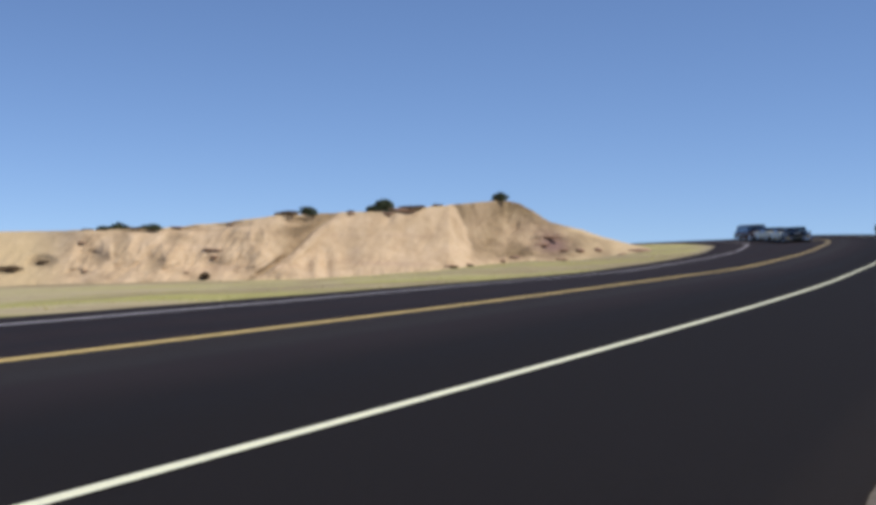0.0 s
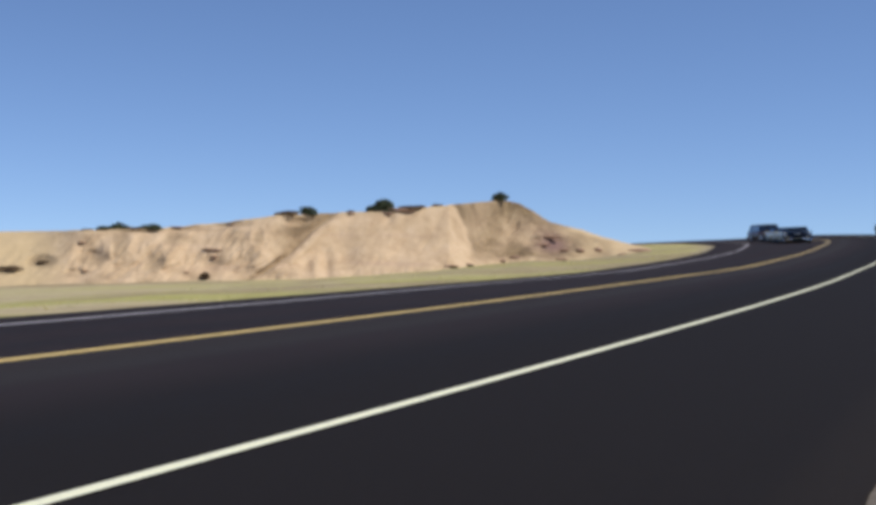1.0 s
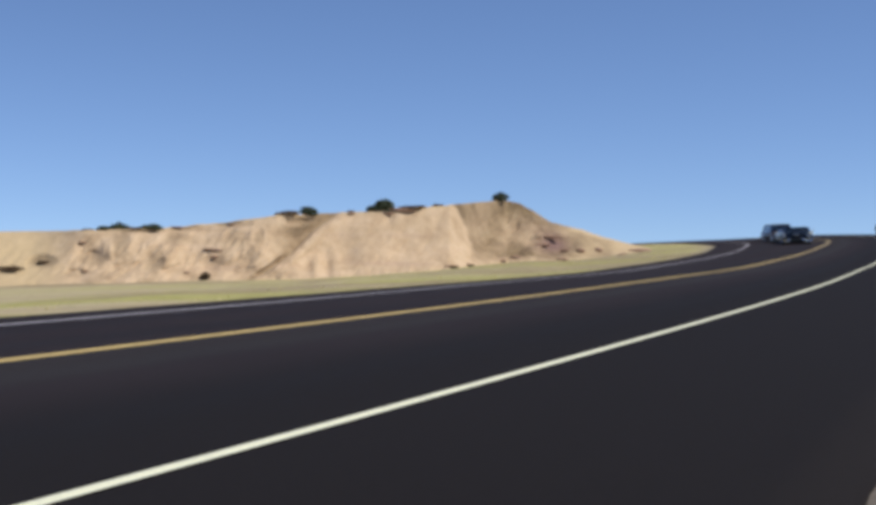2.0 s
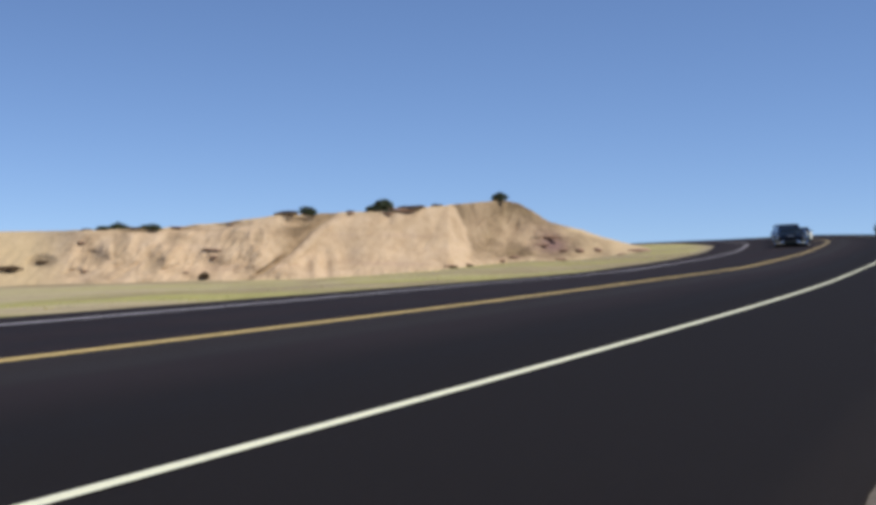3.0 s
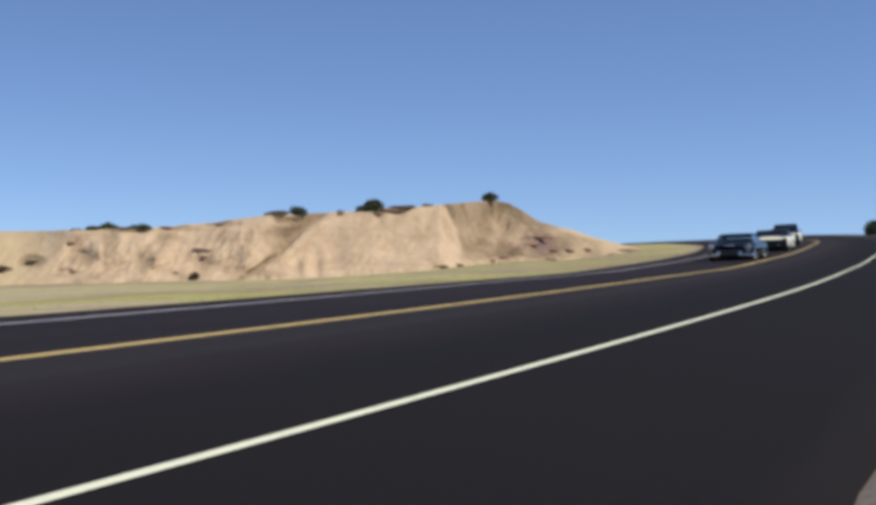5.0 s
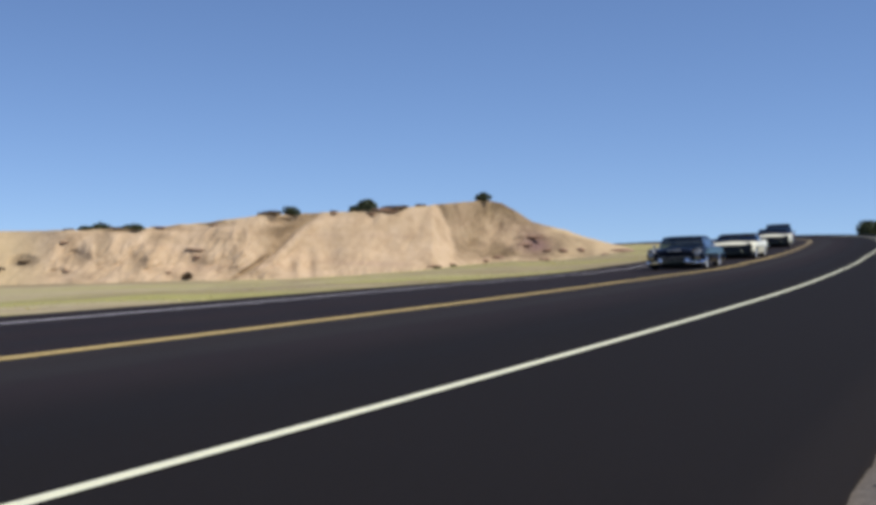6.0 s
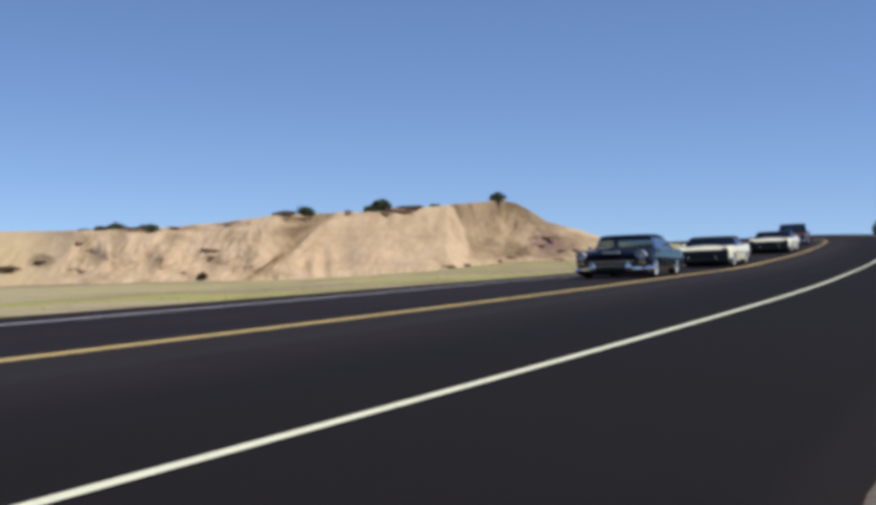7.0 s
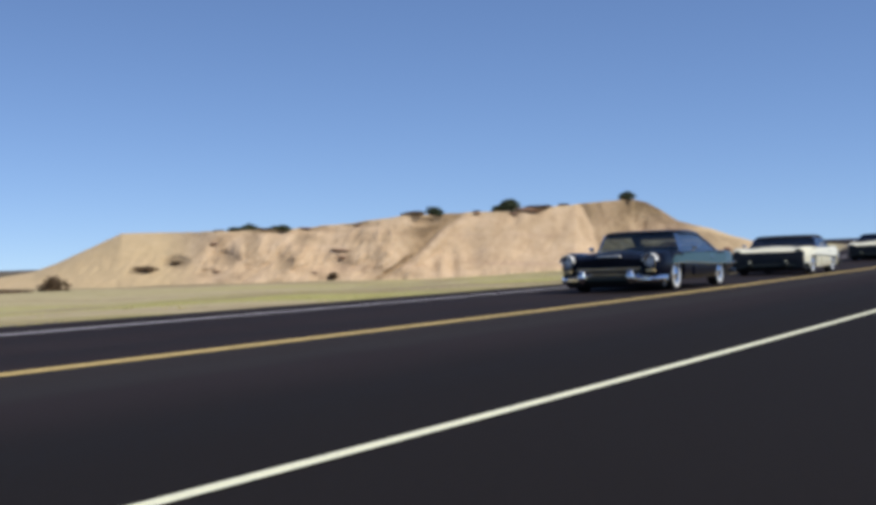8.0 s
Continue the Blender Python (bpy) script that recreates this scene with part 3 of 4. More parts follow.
# ---- cars ----
CL, CW = 5.2, 1.92      # length and width
AXLES, TRACK, WR = (1.65, -1.25), 0.80, 0.285


def side_line(table, x):
    return float(np.interp(x, [r[0] for r in table], [r[1] for r in table]))


def car_shell(fin, drop):
    """The lower body: rings across the car from tail to nose."""
    top = [(-2.6, 0.56), (-2.3, 0.66 + fin), (-1.2, 0.66), (0.0, 0.655), (0.9, 0.66), (1.6, 0.655), (2.2, 0.62), (2.5, 0.57), (2.6, 0.50)]
    hood = [(-2.6, 0.50), (-2.2, 0.58), (-1.2, 0.62), (0.8, 0.645), (1.6, 0.63), (2.2, 0.575), (2.5, 0.52), (2.6, 0.46)]
    top = [(x, z - drop * float(smooth(0.9, 2.6, x))) for x, z in top]
    hood = [(x, z - 1.15 * drop * float(smooth(0.7, 2.6, x))) for x, z in hood]
    wide = [(-2.6, 0.78), (-2.4, 0.88), (-1.6, 0.95), (0, 0.96), (1.6, 0.96), (2.3, 0.93), (2.5, 0.89), (2.6, 0.82)]
    xs = sorted(set(np.round(np.concatenate([np.linspace(-2.6, 2.6, 41), [a + d for a in AXLES for d in (-0.335, -0.33, -0.3, -0.25, -0.18, -0.09, 0, 0.09, 0.18, 0.25, 0.3, 0.33, 0.335)]]), 3)))
    rings = []
    for x in xs:
        zb = 0.17 + 0.05 * abs(x / 2.6) ** 4
        for a in AXLES:
            if abs(x - a) < 0.333:
                zb = max(zb, 0.285 + math.sqrt(max(0.333 ** 2 - (x - a) ** 2, 0)) * 0.92)
        w, zt, zh = side_line(wide, x), side_line(top, x), side_line(hood, x)
        zt = max(zt, zb + 0.06)
        half = [(0.0, zb), (w * 0.72, zb), (w * 0.965, zb), (w * 0.985, zb + 0.25 * (zt - zb)), (w, zb + 0.55 * (zt - zb)), (w * 0.985, zb + 0.8 * (zt - zb)),
                (w * 0.95, zt - 0.018), (w * 0.87, zt), (w * 0.76, zt - 0.012), (w * 0.64, max(zh, zb + 0.04)), (w * 0.35, max(zh + 0.018, zb + 0.05)), (0.0, max(zh + 0.028, zb + 0.06))]
        rings.append([(x, y, z) for y, z in half] + [(x, -y, z) for y, z in half[-2:0:-1]])
    return loft(bmesh.new(), rings)


def wheel(car, x, side):
    """A whitewall wheel about its own axle."""
    w = new("wheel")
    w.parent = car
    w.matrix_basis = pose(x, side * TRACK, WR)
    bm = bmesh.new()
    rings = []
    prof = [(-0.09, 0.19), (-0.10, 0.235), (-0.085, 0.272), (-0.05, WR), (0.05, WR), (0.085, 0.272), (0.10, 0.235), (0.09, 0.19)]
    for k in range(28):
        t = k / 28 * math.tau
        rings.append([(r * math.cos(t), y, r * math.sin(t)) for y, r in prof])
    loft(bm, rings + rings[:1], close=True, caps=False)
    bmesh.ops.remove_doubles(bm, verts=bm.verts[:], dist=1e-5)
    part("tyre", bm, RUBBER, w)
    bm = bmesh.new()
    rings = [[(r * math.cos(k / 28 * math.tau), side * y, r * math.sin(k / 28 * math.tau)) for y, r in ((0.101, 0.185), (0.106, 0.20), (0.1035, 0.238), (0.09, 0.232), (0.09, 0.185))] for k in range(28)]
    loft(bm, rings + rings[:1], caps=False)
    part("whitewall_band", bm, WHITEWALL, w, "white tyre sidewall band")
    bm = bmesh.new()
    prof = [(0.05, 0.19), (0.10, 0.18), (0.085, 0.13), (0.10, 0.09), (0.125, 0.05), (0.13, 0.012)]
    rings = [[(r * math.cos(k / 20 * math.tau), side * y, r * math.sin(k / 20 * math.tau)) for k in range(20)] for y, r in prof]
    loft(bm, rings)
    part("hubcap", bm, CHROME, w, "domed chrome hubcap")
    return w


def pane(bm, quad, t=0.006):
    """A thin pane of glass over four corners."""
    q = [Vector(p) for p in quad]
    n = (q[1] - q[0]).cross(q[3] - q[0]).normalized() * t
    lo, hi = [bm.verts.new(p) for p in q], [bm.verts.new(p + n) for p in q]
    bm.faces.new(lo[::-1]), bm.faces.new(hi)
    for i in range(4):
        j = (i + 1) % 4
        bm.faces.new((lo[i], lo[j], hi[j], hi[i]))
    return bm


def build_car(name, label, paint, upper, roof_mat, seat_mat, roof_z, cabin, fin, roof_w, base_w, shaded_front, glass=TINTED):
    """A low, wide American car of the fifties; forward is +x, the origin on the ground below its middle."""
    car = tagged(new(name), label, "car", "cars in the convoy")
    part("body", car_shell(fin, -0.075), paint, car)
    ws, wt, bt, bs = cabin                         # windscreen base, top; rear window top, base
    belt = 0.645
    # flank panel along the upper side; on the sedan, reflected sky painted as teal
    for sd in (1, -1):
        bm = bmesh.new()
        xs = np.linspace(-2.25, 2.2, 24)
        rings = []
        for x in xs:
            y = 0.955 if abs(x) < 1.6 else 0.955 - 0.10 * (abs(x) - 1.6)
            zl = 0.44 + 0.03 * math.sin(x * 1.2)
            rings.append([(x, sd * (y - 0.03), zl), (x, sd * (y + 0.012), zl), (x, sd * (y + 0.008), 0.575), (x, sd * (y - 0.035), 0.632), (x, sd * (y - 0.06), 0.60)])
        part("flank_panel", loft(bm, rings), upper, car, "upper flank panel, on the sedan coloured teal for reflected sky")
        bm = bmesh.new()
        for x0, x1 in zip(np.linspace(-2.25, 1.9, 18), np.linspace(-2.25, 1.9, 18)[1:]):
            bar(bm, (x0, sd * 0.975, 0.437 + 0.03 * math.sin(x0 * 1.2)), (x1, sd * 0.975, 0.437 + 0.03 * math.sin(x1 * 1.2)), 0.011, n=6)
        part("side_trim", bm, CHROME, car, "chrome strip along the side")
        # headlamps under hooded rims
        lz = 0.515
        lamp = part("headlamp", loft(bmesh.new(), [[(2.50 + x, sd * 0.735 + r * math.cos(k / 20 * math.tau), lz + r * math.sin(k / 20 * math.tau)) for k in range(20)]
                                                 for x, r in ((-0.1, 0.075), (0.07, 0.082), (0.10, 0.07), (0.115, 0.04), (0.12, 0.01))]), LAMP, car, "round glass headlamp, blackened as shade on the cream cars")
        # cream cars: lamps, rims and guards take dark colours for the front's shade
        lamp.data.materials[0] = GRILLE_SHADE if shaded_front else LAMP
        rim = [[(2.50 + x, sd * 0.735 + r * math.cos(k / 20 * math.tau), lz + r * math.sin(k / 20 * math.tau)) for k in range(20)]
               for x, r in ((-0.25, 0.09), (0.085, 0.112), (0.12, 0.104), (0.10, 0.085))]
        part("rim", loft(bmesh.new(), rim, caps=False), SHADED_CHROME if shaded_front else CHROME, lamp, "chrome lamp rim, darkened as shade on the cream cars")
        if not shaded_front:
            # half-ring added to draw the bright highlight over the lamp
            brow_glint = [[(x, sd * 0.735 + r * math.cos(k / 12 * math.pi), lz + 0.004 + r * math.sin(k / 12 * math.pi)) for k in range(13)] + [(x, sd * 0.735 + (r - 0.012) * math.cos(k / 12 * math.pi), lz + 0.004 + (r - 0.012) * math.sin(k / 12 * math.pi)) for k in range(12, -1, -1)]
                    for x, r in ((2.38, 0.108), (2.56, 0.128), (2.69, 0.126))]
            part("brow_glint", loft(bmesh.new(), brow_glint), PALE_GLINT, lamp, "added pale hood painting the bright highlight on the headlamp")
        part("parking_lamp", box(bmesh.new(), 2.55, 2.635, min(sd * 0.66, sd * 0.82), max(sd * 0.66, sd * 0.82), 0.335, 0.385, 0.012), GRILLE_SHADE if shaded_front else AMBER, car)
        # mirrors and handles
        rings = [[(x, sd * 0.935, 0.235), (x, sd * 0.957, 0.235), (x, sd * 0.9665, 0.33), (x, sd * 0.9665, 0.41), (x, sd * 0.94, 0.41)] for x in np.linspace(-0.72, 0.74, 9)]
        door = part("door", loft(bmesh.new(), rings), paint, car)
        part("door_handle", box(bmesh.new(), -0.55, -0.37, min(sd * 0.96, sd * 0.987), max(sd * 0.96, sd * 0.987), 0.535, 0.557, 0.006), CHROME, door, "chrome door handle")
        bm = bar(bmesh.new(), (0.72, sd * 0.90, 0.64), (0.72, sd * 0.97, 0.72), 0.009)
        bmesh.ops.create_uvsphere(bm, u_segments=10, v_segments=6, radius=0.055, matrix=Matrix.Translation((0.72, sd * 0.98, 0.74)) @ Matrix.Diagonal((0.5, 1, 0.8, 1)))
        part("side_mirror", bm, CHROME, car)
        # tail lamps
        part("tail_lamp", box(bmesh.new(), -2.66, -2.56, min(sd * 0.62, sd * 0.76), max(sd * 0.62, sd * 0.76), 0.42, 0.56, 0.02), plain("tail_lamp_red", (0.35, 0.01, 0.01), 0.2), car)
        # bumper overriders
        bm = bmesh.new()
        bmesh.ops.create_uvsphere(bm, u_segments=12, v_segments=8, radius=0.10, matrix=Matrix.Translation((2.72, sd * 0.43, 0.265)) @ Matrix.Diagonal((1.1, 0.85, 1.25, 1)))
        part("bumper_guard", bm, SHADED_CHROME if shaded_front else CHROME, car, "bullet-shaped chrome guard, darkened as shade on the cream cars")
    # grille
    bright = SHADED_CHROME if shaded_front else CHROME
    # on the cream cars the grille spreads wide to paint the nose's shade
    gw, g0, g1, gx = (0.86, 0.15, 0.565, 2.655) if shaded_front else (0.60, 0.27, 0.43, 2.615)
    part("grille", box(bmesh.new(), 2.30, gx, -gw, gw, g0, g1, 0.03), GRILLE_SHADE, car, "dark grille, on the cream cars widened to paint front shade")
    for k in range(5):
        z = g0 + 0.03 + k * (g1 - g0 - 0.05) / 5
        part("grille_bar", box(bmesh.new(), gx - 0.02, gx + 0.016, -gw + 0.04, gw - 0.04, z, z + 0.009), bright if k in (0, 4) else GRILLE_SHADE, car)
    # apron below the bumper
    rings = []
    for y in np.linspace(-0.86, 0.86, 15):
        x = 2.56 - 0.22 * (abs(y) / 0.86) ** 4
        rings.append([(x - 0.22, y, 0.10), (x - 0.06, y, 0.085), (x, y, 0.13), (x + 0.02, y, 0.24), (x - 0.20, y, 0.25)])
    part("front_apron", loft(bmesh.new(), rings), GRILLE_SHADE, car, "dark apron under the bumper")
    # bumpers wrap the corners: two bright blades and a bar darkened for reflected road
    for end, lab in ((1, "front_bumper"), (-1, "rear_bumper")):
        for y0, y1, mat, word in ((-0.95, -0.36, bright, "wraparound chrome bumper blade, darkened as shade on the cream cars"), (-0.352, 0.352, SHADED_CHROME, "centre bar of the bumper, coloured dark for reflected road"), (0.36, 0.95, bright, "wraparound chrome bumper blade, darkened as shade on the cream cars")):
            rings = []
            for y in np.linspace(y0, y1, 11):
                x = end * (2.70 - 0.30 * (abs(y) / 0.95) ** 6 - 0.05 * (y / 0.95) ** 2)
                rings.append([(x + end * dx, y, 0.225 + dz) for dx, dz in ((-0.05, -0.05), (0.0, -0.055), (0.035, -0.02), (0.035, 0.02), (0.0, 0.055), (-0.05, 0.05))])
            part(lab, loft(bmesh.new(), rings), mat, car, word)
    # hood and boot lid
    fall = -0.075
    for nm, x0, x1 in (("hood", ws + 0.12, 2.38), ("boot_lid", -2.35, min(bs - 0.1, -1.85))):
        rings = []
        for x in np.linspace(x0, x1, 12):
            zc = float(np.interp(x, [-2.6, -2.2, -1.2, 0.8, 1.6, 2.2, 2.5], [0.50, 0.58, 0.62, 0.645, 0.63, 0.575, 0.52])) - 1.15 * fall * float(smooth(0.7, 2.6, x))
            rings.append([(x, y, zc + (0.028 - 0.010 * (abs(y) / 0.33) - (0.018 if abs(y) > 0.4 else 0)) + dz) for y, dz in ((-0.56, 0.006), (-0.33, 0.010), (0, 0.012), (0.33, 0.010), (0.56, 0.006), (0.56, -0.03), (0, -0.03), (-0.56, -0.03))])
        part(nm, loft(bmesh.new(), rings), paint, car)
    # hood ornament and crest
    bm = bar(bmesh.new(), (2.15, 0, 0.61), (2.48, 0, 0.60), 0.03, 0.012)
    part("hood_ornament", bm, CHROME, car)
    if not shaded_front:
        # the crest's glint is put in as a pale colour
        part("hood_crest", box(bmesh.new(), 2.50, 2.62, -0.20, 0.20, 0.595, 0.622, 0.008), PALE_GLINT, car, "badge on the nose with its glint painted pale")
    part("wiper", bar(bar(bmesh.new(), (ws - 0.03, 0.1, belt + 0.03), (ws - 0.12, 0.52, belt + 0.07), 0.007), (ws - 0.03, -0.5, belt + 0.03), (ws - 0.12, -0.08, belt + 0.07), 0.007), CHROME, car)
    # cabin
    wb, wr = base_w, roof_w
    rings = []
    for x, dz, ww in ((wt + 0.05, -0.035, 0.95), (wt, -0.008, 0.99), ((wt * 2 + bt) / 3, 0.012, 1.0), ((wt + bt * 2) / 3, 0.008, 1.0), (bt, -0.02, 0.98), (bt - 0.08, -0.06, 0.93)):
        z = roof_z + dz
        rings.append([(x, s * wr * ww * f, z - d) for s, f, d in ((1, 1.0, 0.085), (1, 0.99, 0.04), (1, 0.9, 0.008), (1, 0.5, 0.0), (-1, 0.5, 0.0), (-1, 0.9, 0.008), (-1, 0.99, 0.04), (-1, 1.0, 0.085), (-1, 0.9, 0.09), (1, 0.9, 0.09))])
    part("roof", loft(bmesh.new(), rings), roof_mat, car)
    rz = roof_z - 0.07
    part("headliner", box(bmesh.new(), bt, wt - 0.02, -wr * 0.88, wr * 0.88, rz - 0.035, rz - 0.022, 0.005), SEAT, car, "dark cloth headliner")
    for sd in (1, -1):
        bm = bar(bmesh.new(), (ws - 0.16, sd * (wb + 0.02), belt - 0.03), (wt + 0.04, sd * (wr - 0.02), rz), 0.026, 0.022)
        part("front_pillar", bm, CHROME, car, "slim bright windscreen pillar")
        bm = bmesh.new()
        pl = [(bs - 0.05, wb - 0.02, belt - 0.04), (bs + 0.32, wb + 0.02, belt - 0.04), (bt + 0.16, wr - 0.01, rz), (bt - 0.08, wr - 0.05, rz)]
        lo = [bm.verts.new((x, sd * y, z)) for x, y, z in pl]
        hi = [bm.verts.new((x, sd * (y - 0.045), z)) for x, y, z in pl]
        bm.faces.new(lo), bm.faces.new(hi[::-1])
        for i in range(4):
            j = (i + 1) % 4
            bm.faces.new((lo[i], hi[i], hi[j], lo[j]))
        bmesh.ops.recalc_face_normals(bm, faces=bm.faces[:])
        part("rear_pillar", bm, roof_mat, car)
        g = part("side_window", pane(bmesh.new(), [(ws - 0.22, sd * (wb + 0.0), belt - 0.02), (bs + 0.30, sd * (wb + 0.0), belt - 0.02), (bt + 0.15, sd * (wr - 0.03), rz), (wt, sd * (wr - 0.03), rz)]), glass, car, shade=False)
        g.visible_shadow = False
    for nm, q in (("windscreen", [(ws, -wb, belt - 0.01), (ws, wb, belt - 0.01), (wt + 0.04, wr - 0.03, rz), (wt + 0.04, -wr + 0.03, rz)]),
                  ("rear_window", [(bs, -wb + 0.06, belt - 0.01), (bs, wb - 0.06, belt - 0.01), (bt - 0.05, wr - 0.07, rz), (bt - 0.05, -wr + 0.07, rz)])):
        g = part(nm, pane(bmesh.new(), q), glass, car, shade=False)
        g.visible_shadow = False
    # seats, dashboard and steering wheel
    for x in (0.05, -0.85):
        bm = box(bmesh.new(), x - 0.45, x, -base_w + 0.08, base_w - 0.08, 0.645, 0.68, 0.015)
        box(bm, x - 0.50, x - 0.38, -base_w + 0.08, base_w - 0.08, 0.645, 0.765, 0.03)
        part("bench_seat", bm, seat_mat, car)
    part("dashboard", box(bmesh.new(), ws - 0.42, ws - 0.18, -base_w + 0.08, base_w - 0.08, 0.63, 0.675, 0.015), seat_mat, car)
    bm = bmesh.new()
    rings = [[(0.30 + 0.3 * (0.16 + 0.014 * math.cos(b)) * math.sin(a), 0.38 + (0.16 + 0.014 * math.cos(b)) * math.cos(a), 0.745 + 0.9 * (0.16 + 0.014 * math.cos(b)) * math.sin(a) * 0.55 + 0.012 * math.sin(b))
              for b in [i / 6 * math.tau for i in range(6)]] for a in [i / 18 * math.tau for i in range(18)]]
    loft(bm, rings + rings[:1], caps=False)
    bar(bm, (0.30, 0.38, 0.745), (0.55, 0.38, 0.66), 0.014)
    part("steering_wheel", bm, seat_mat, car)
    car_wheels = [wheel(car, x, sd) for x in AXLES for sd in (1, -1)]
    return car, car_wheels


LEAD = build_car("dark_sedan", "dark navy fifties sedan with chrome bumper, reflected sky painted teal on its flank", NAVY, TEAL_SHEEN, NAVY_ROOF, SEAT, 1.045, (1.12, 0.80, -0.72, -1.95), 0.0, 0.68, 0.77, False, GLASS)
LEAD[0].scale = (0.95, 0.955, 0.97)
SECOND = build_car("cream_hardtop", "cream fifties hardtop with a dark roof and shade painted on its front", CREAM, CREAM, BLACKTOP, SEAT_BLUE, 0.98, (0.86, 0.46, -0.80, -1.45), 0.03, 0.76, 0.85, True)
THIRD = build_car("cream_coupe", "pale cream fifties coupe with blue seats and shade painted on its front", CREAM, CREAM, NAVY_ROOF, SEAT_BLUE, 0.96, (0.86, 0.46, -0.80, -1.45), 0.03, 0.76, 0.85, True)
FOURTH = build_car("brown_wagon", "brown fifties wagon with a tall dark roof", BROWN, BROWN, BLACKTOP, SEAT, 1.20, (0.95, 0.60, -2.0, -2.35), 0.0, 0.72, 0.80, False)

# ---- grass and stones ----


def build_grass():
    rng = random.Random(5)
    V, F = [], []
    spots = []
    while len(spots) < 2200:
        s = rng.uniform(-25, 85)
        o = LEFT_EDGE - 0.35 - abs(rng.gauss(0, 1)) * 13 if rng.random() < 0.9 else RIGHT_EDGE + 3.5 + rng.random() * 12
        p = at(s, o)
        if p.y < 6 or math.hypot(p.x, p.y) > 80:
            continue
        if noise.noise((p.x * 0.035, p.y * 0.17, 3)) + 0.35 * noise.noise((p.x * 0.2, p.y * 0.5, 8)) < 0.02:
            continue
        spots.append((p.x, p.y))
    arr = np.array(spots)
    zs = np.concatenate([ground_height(arr[i:i + 1000, 0], arr[i:i + 1000, 1])[0] for i in range(0, len(arr), 1000)])
    for (x, y), z in zip(spots, zs):
        h = rng.uniform(0.02, 0.05)
        for k in range(5):
            a, r = rng.uniform(0, 6.28), rng.uniform(0, 0.10)
            bx, by = x + math.cos(a) * r, y + math.sin(a) * r
            c = rng.uniform(0, 6.28)
            wv = (math.cos(c) * 0.014, math.sin(c) * 0.014)
            tip = (bx + math.cos(a) * h * 0.6, by + math.sin(a) * h * 0.6, z + h * rng.uniform(0.7, 1.2))
            i = len(V)
            V += [(bx - wv[0], by - wv[1], z - 0.03), (bx + wv[0], by + wv[1], z - 0.03), tip]
            F.append((i, i + 1, i + 2))
    return tagged(new("grass", mesh_of("grass", V, F, GRASS, flat=True)), "sparse dry yellow-green grass along the verge", "grass", kind="stuff")


build_grass()


def build_stones():
    rng = random.Random(8)
    V, F = [], []
    base = bmesh.new()
    bmesh.ops.create_icosphere(base, subdivisions=1, radius=1)
    bv = [v.co.copy() for v in base.verts]
    bf = [[v.index for v in f.verts] for f in base.faces]
    base.free()
    for i in range(2600):
        s = rng.uniform(-14, 45) if i % 2 else rng.uniform(-12, 2)
        o = RIGHT_EDGE + abs(rng.gauss(0, 0.9)) + 0.02 if i % 4 else LEFT_EDGE - abs(rng.gauss(0, 0.6)) - 0.02
        p = at(s, o)
        z = float(ground_height(np.array([p.x]), np.array([p.y]))[0][0])
        r = rng.uniform(0.008, 0.03)
        if math.hypot(p.x, p.y) < 1.0:
            continue
        n0 = len(V)
        sc = (r * rng.uniform(0.7, 1.4), r * rng.uniform(0.7, 1.4), r * rng.uniform(0.4, 0.9))
        for v in bv:
            k = 1 + rng.uniform(-0.18, 0.18)
            V.append((p.x + v.x * sc[0] * k, p.y + v.y * sc[1] * k, z + sc[2] * 0.5 + v.z * sc[2] * k))
        F += [[n0 + q for q in f] for f in bf]
    return tagged(new("shoulder_gravel", mesh_of("shoulder_gravel", V, F, STONE, flat=True)), "loose pale gravel along the pavement's edge", "gravel", kind="stuff")


build_stones()


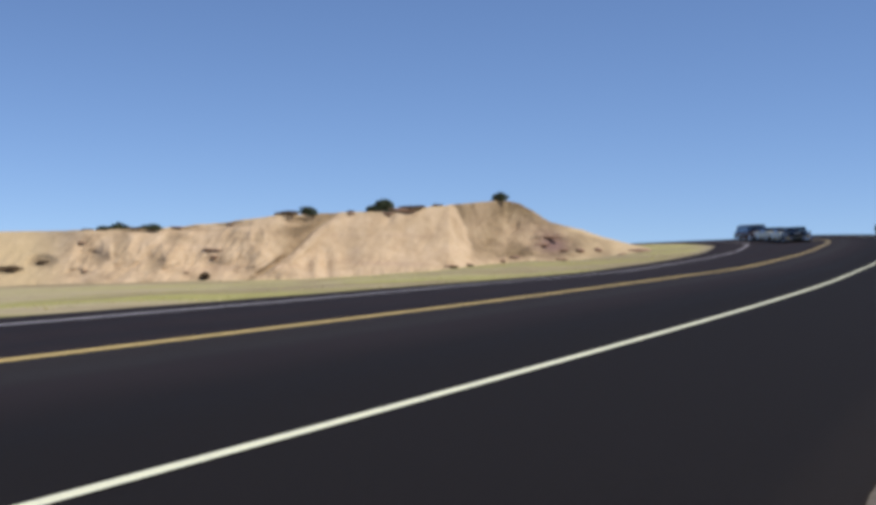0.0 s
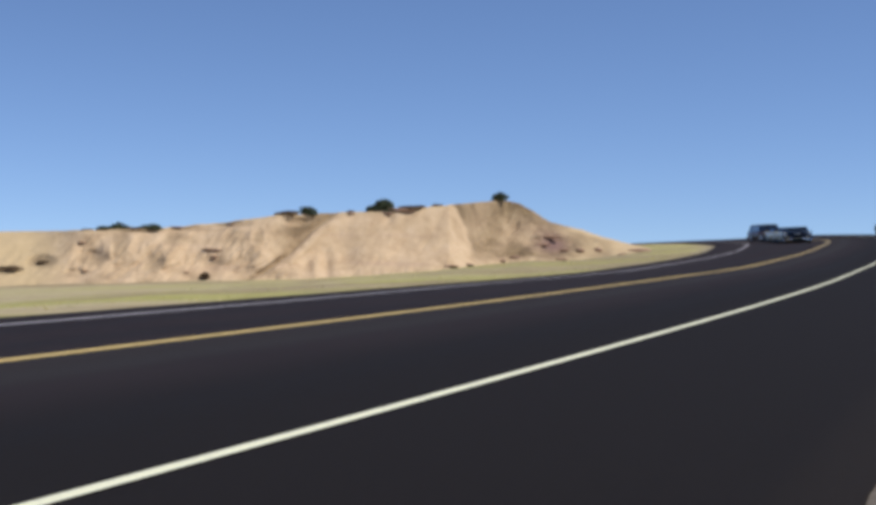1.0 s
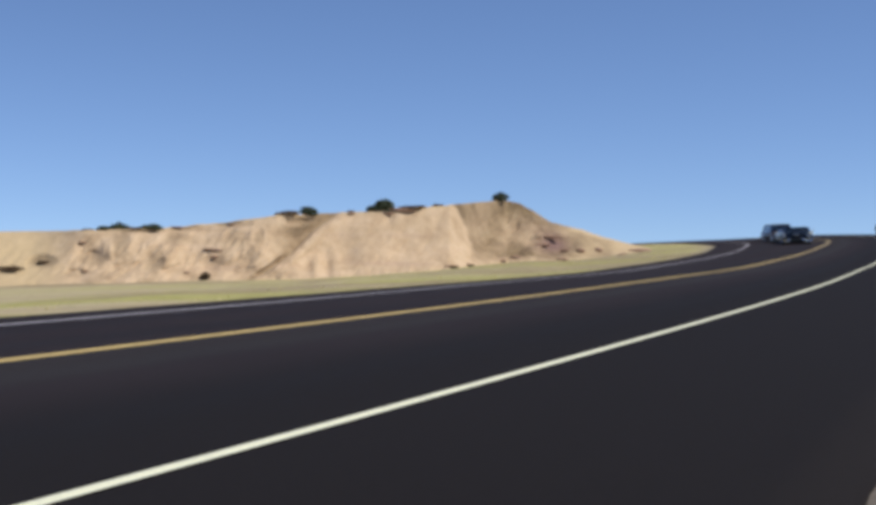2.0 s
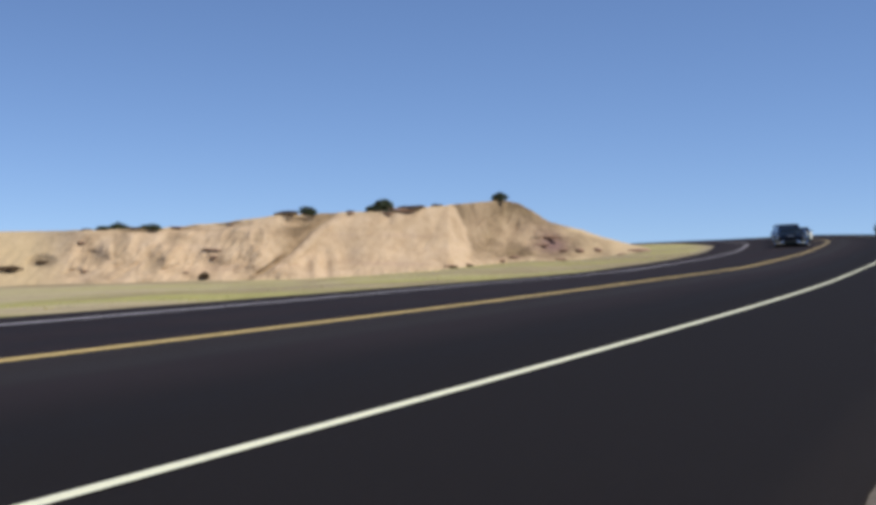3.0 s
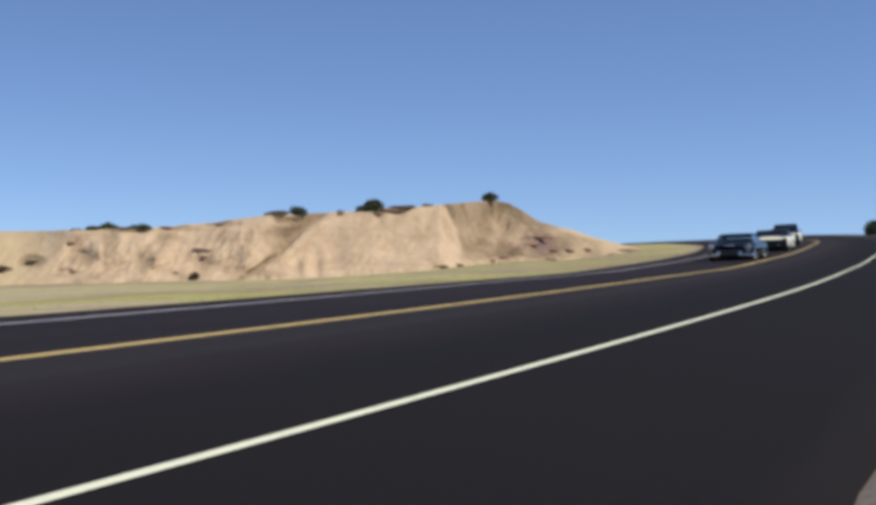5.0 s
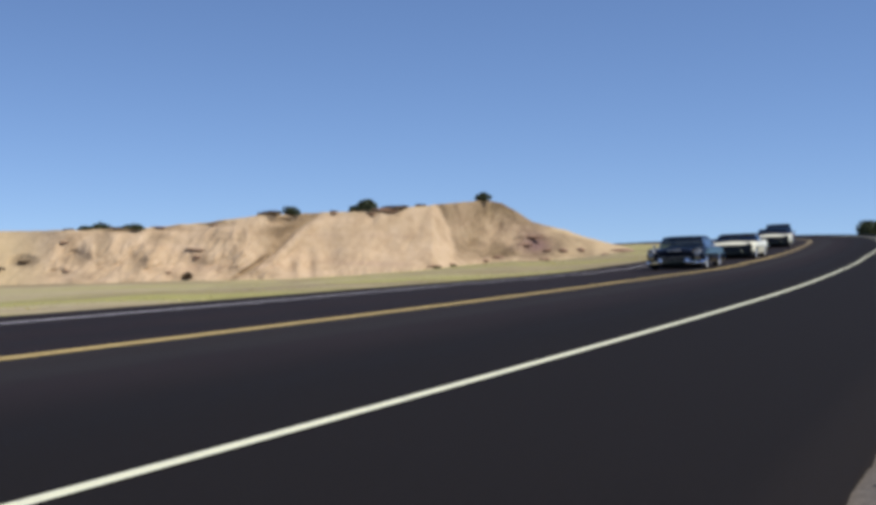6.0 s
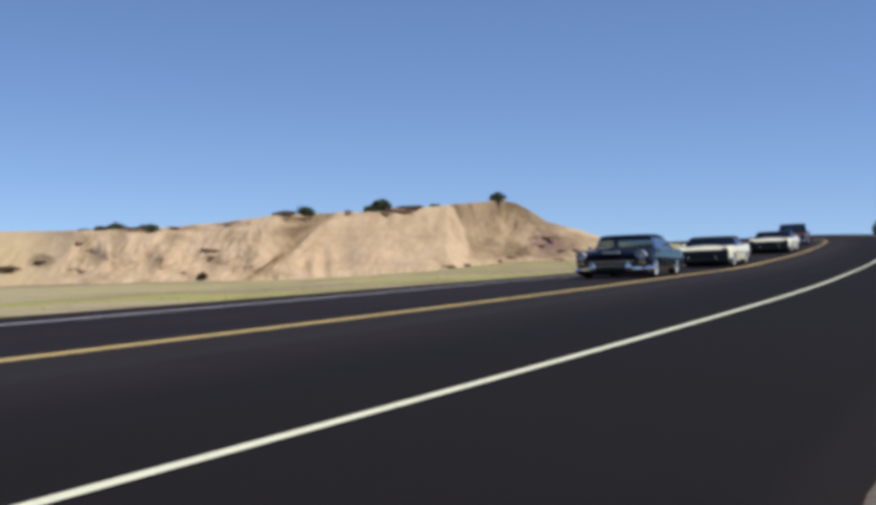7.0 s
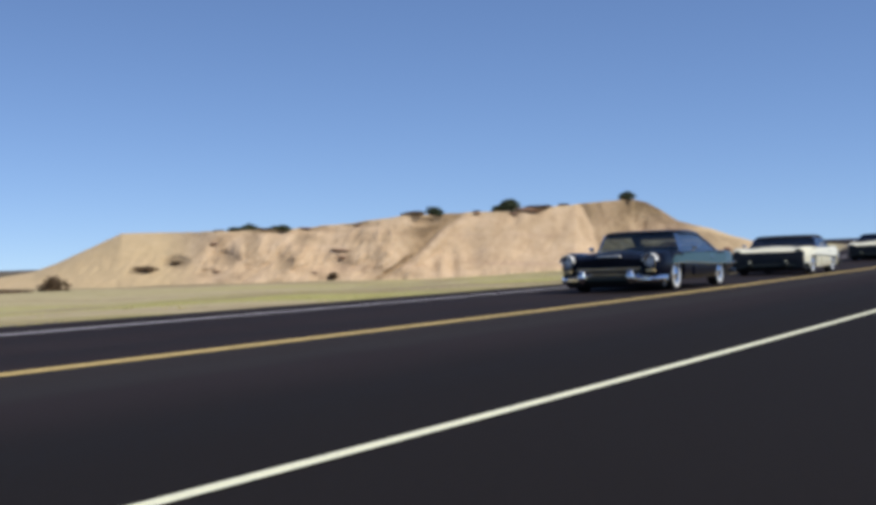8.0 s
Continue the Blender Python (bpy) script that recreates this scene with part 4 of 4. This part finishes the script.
# ---- what moves: four cars along the far lane ----
NOSE = {
    "lead": [(0, 78.0), (1.2, 73.6), (2.5, 65.0), (3.0, 60.4), (3.5, 55.2), (4.0, 49.9), (4.5, 44.4), (5.25, 36.8), (6.0, 28.9), (6.5, 23.2), (7.0, 18.2), (7.5, 13.1), (8.0, 8.9)],
    "second": [(0, 83.6), (1.2, 79.2), (2.5, 72.6), (3.5, 66.2), (4.5, 57.6), (5.25, 49.6), (6.0, 41.6), (6.5, 36.8), (7.0, 31.4), (7.5, 25.9), (8.0, 20.9)],
    "third": [(0, 89.2), (1.2, 84.8), (2.5, 79.0), (3.5, 74.2), (4.5, 68.6), (6.0, 59.4), (6.5, 54.3), (7.0, 49.0), (7.5, 43.8), (8.0, 38.8)],
    "fourth": [(0, 94.8), (1.2, 90.6), (2.5, 85.2), (3.5, 81.4), (4.5, 77.6), (6.0, 71.2), (6.5, 69.0), (7.0, 66.7), (7.5, 64.2), (8.0, 61.6)],
}


def car_pose(s):
    """Pose of a car whose nose is at s on the far lane, driving towards smaller s."""
    o = -1.45
    f, r = at(s + 1.1, o), at(s + 4.1, o)
    fwd = (f - r).normalized()
    side = at(s + 2.6, o - 0.8) - at(s + 2.6, o + 0.8)      # towards the right of the driver
    left = -(side - fwd * side.dot(fwd)).normalized()
    up = fwd.cross(left)
    m = Matrix((fwd, left, up)).transposed().to_4x4()
    m.translation = (f + r) / 2
    return m


def glide(rows, t):
    """A smooth run through the rows."""
    ts, ss = np.array([r[0] for r in rows]), np.array([r[1] for r in rows])
    sl = np.gradient(ss, ts)
    i = int(np.clip(np.searchsorted(ts, t) - 1, 0, len(ts) - 2))
    h = ts[i + 1] - ts[i]
    u = (t - ts[i]) / h
    return float((2 * u ** 3 - 3 * u ** 2 + 1) * ss[i] + (u ** 3 - 2 * u ** 2 + u) * h * sl[i] + (-2 * u ** 3 + 3 * u ** 2) * ss[i + 1] + (u ** 3 - u ** 2) * h * sl[i + 1])


def motions():
    for (car, wheels), key in ((LEAD, "lead"), (SECOND, "second"), (THIRD, "third"), (FOURTH, "fourth")):
        rows = NOSE[key]
        walk(car, [(k * 0.2, car_pose(glide(rows, k * 0.2))) for k in range(41)])
        runs = [glide(rows, k / FPS) for k in range(241)]
        for w in wheels:
            rest = w.matrix_basis.copy()
            walk(w, [(k / FPS, rest @ pose(0, 0, 0, 0, math.degrees((runs[0] - runs[k]) / WR), 0)) for k in range(241)])


motions()
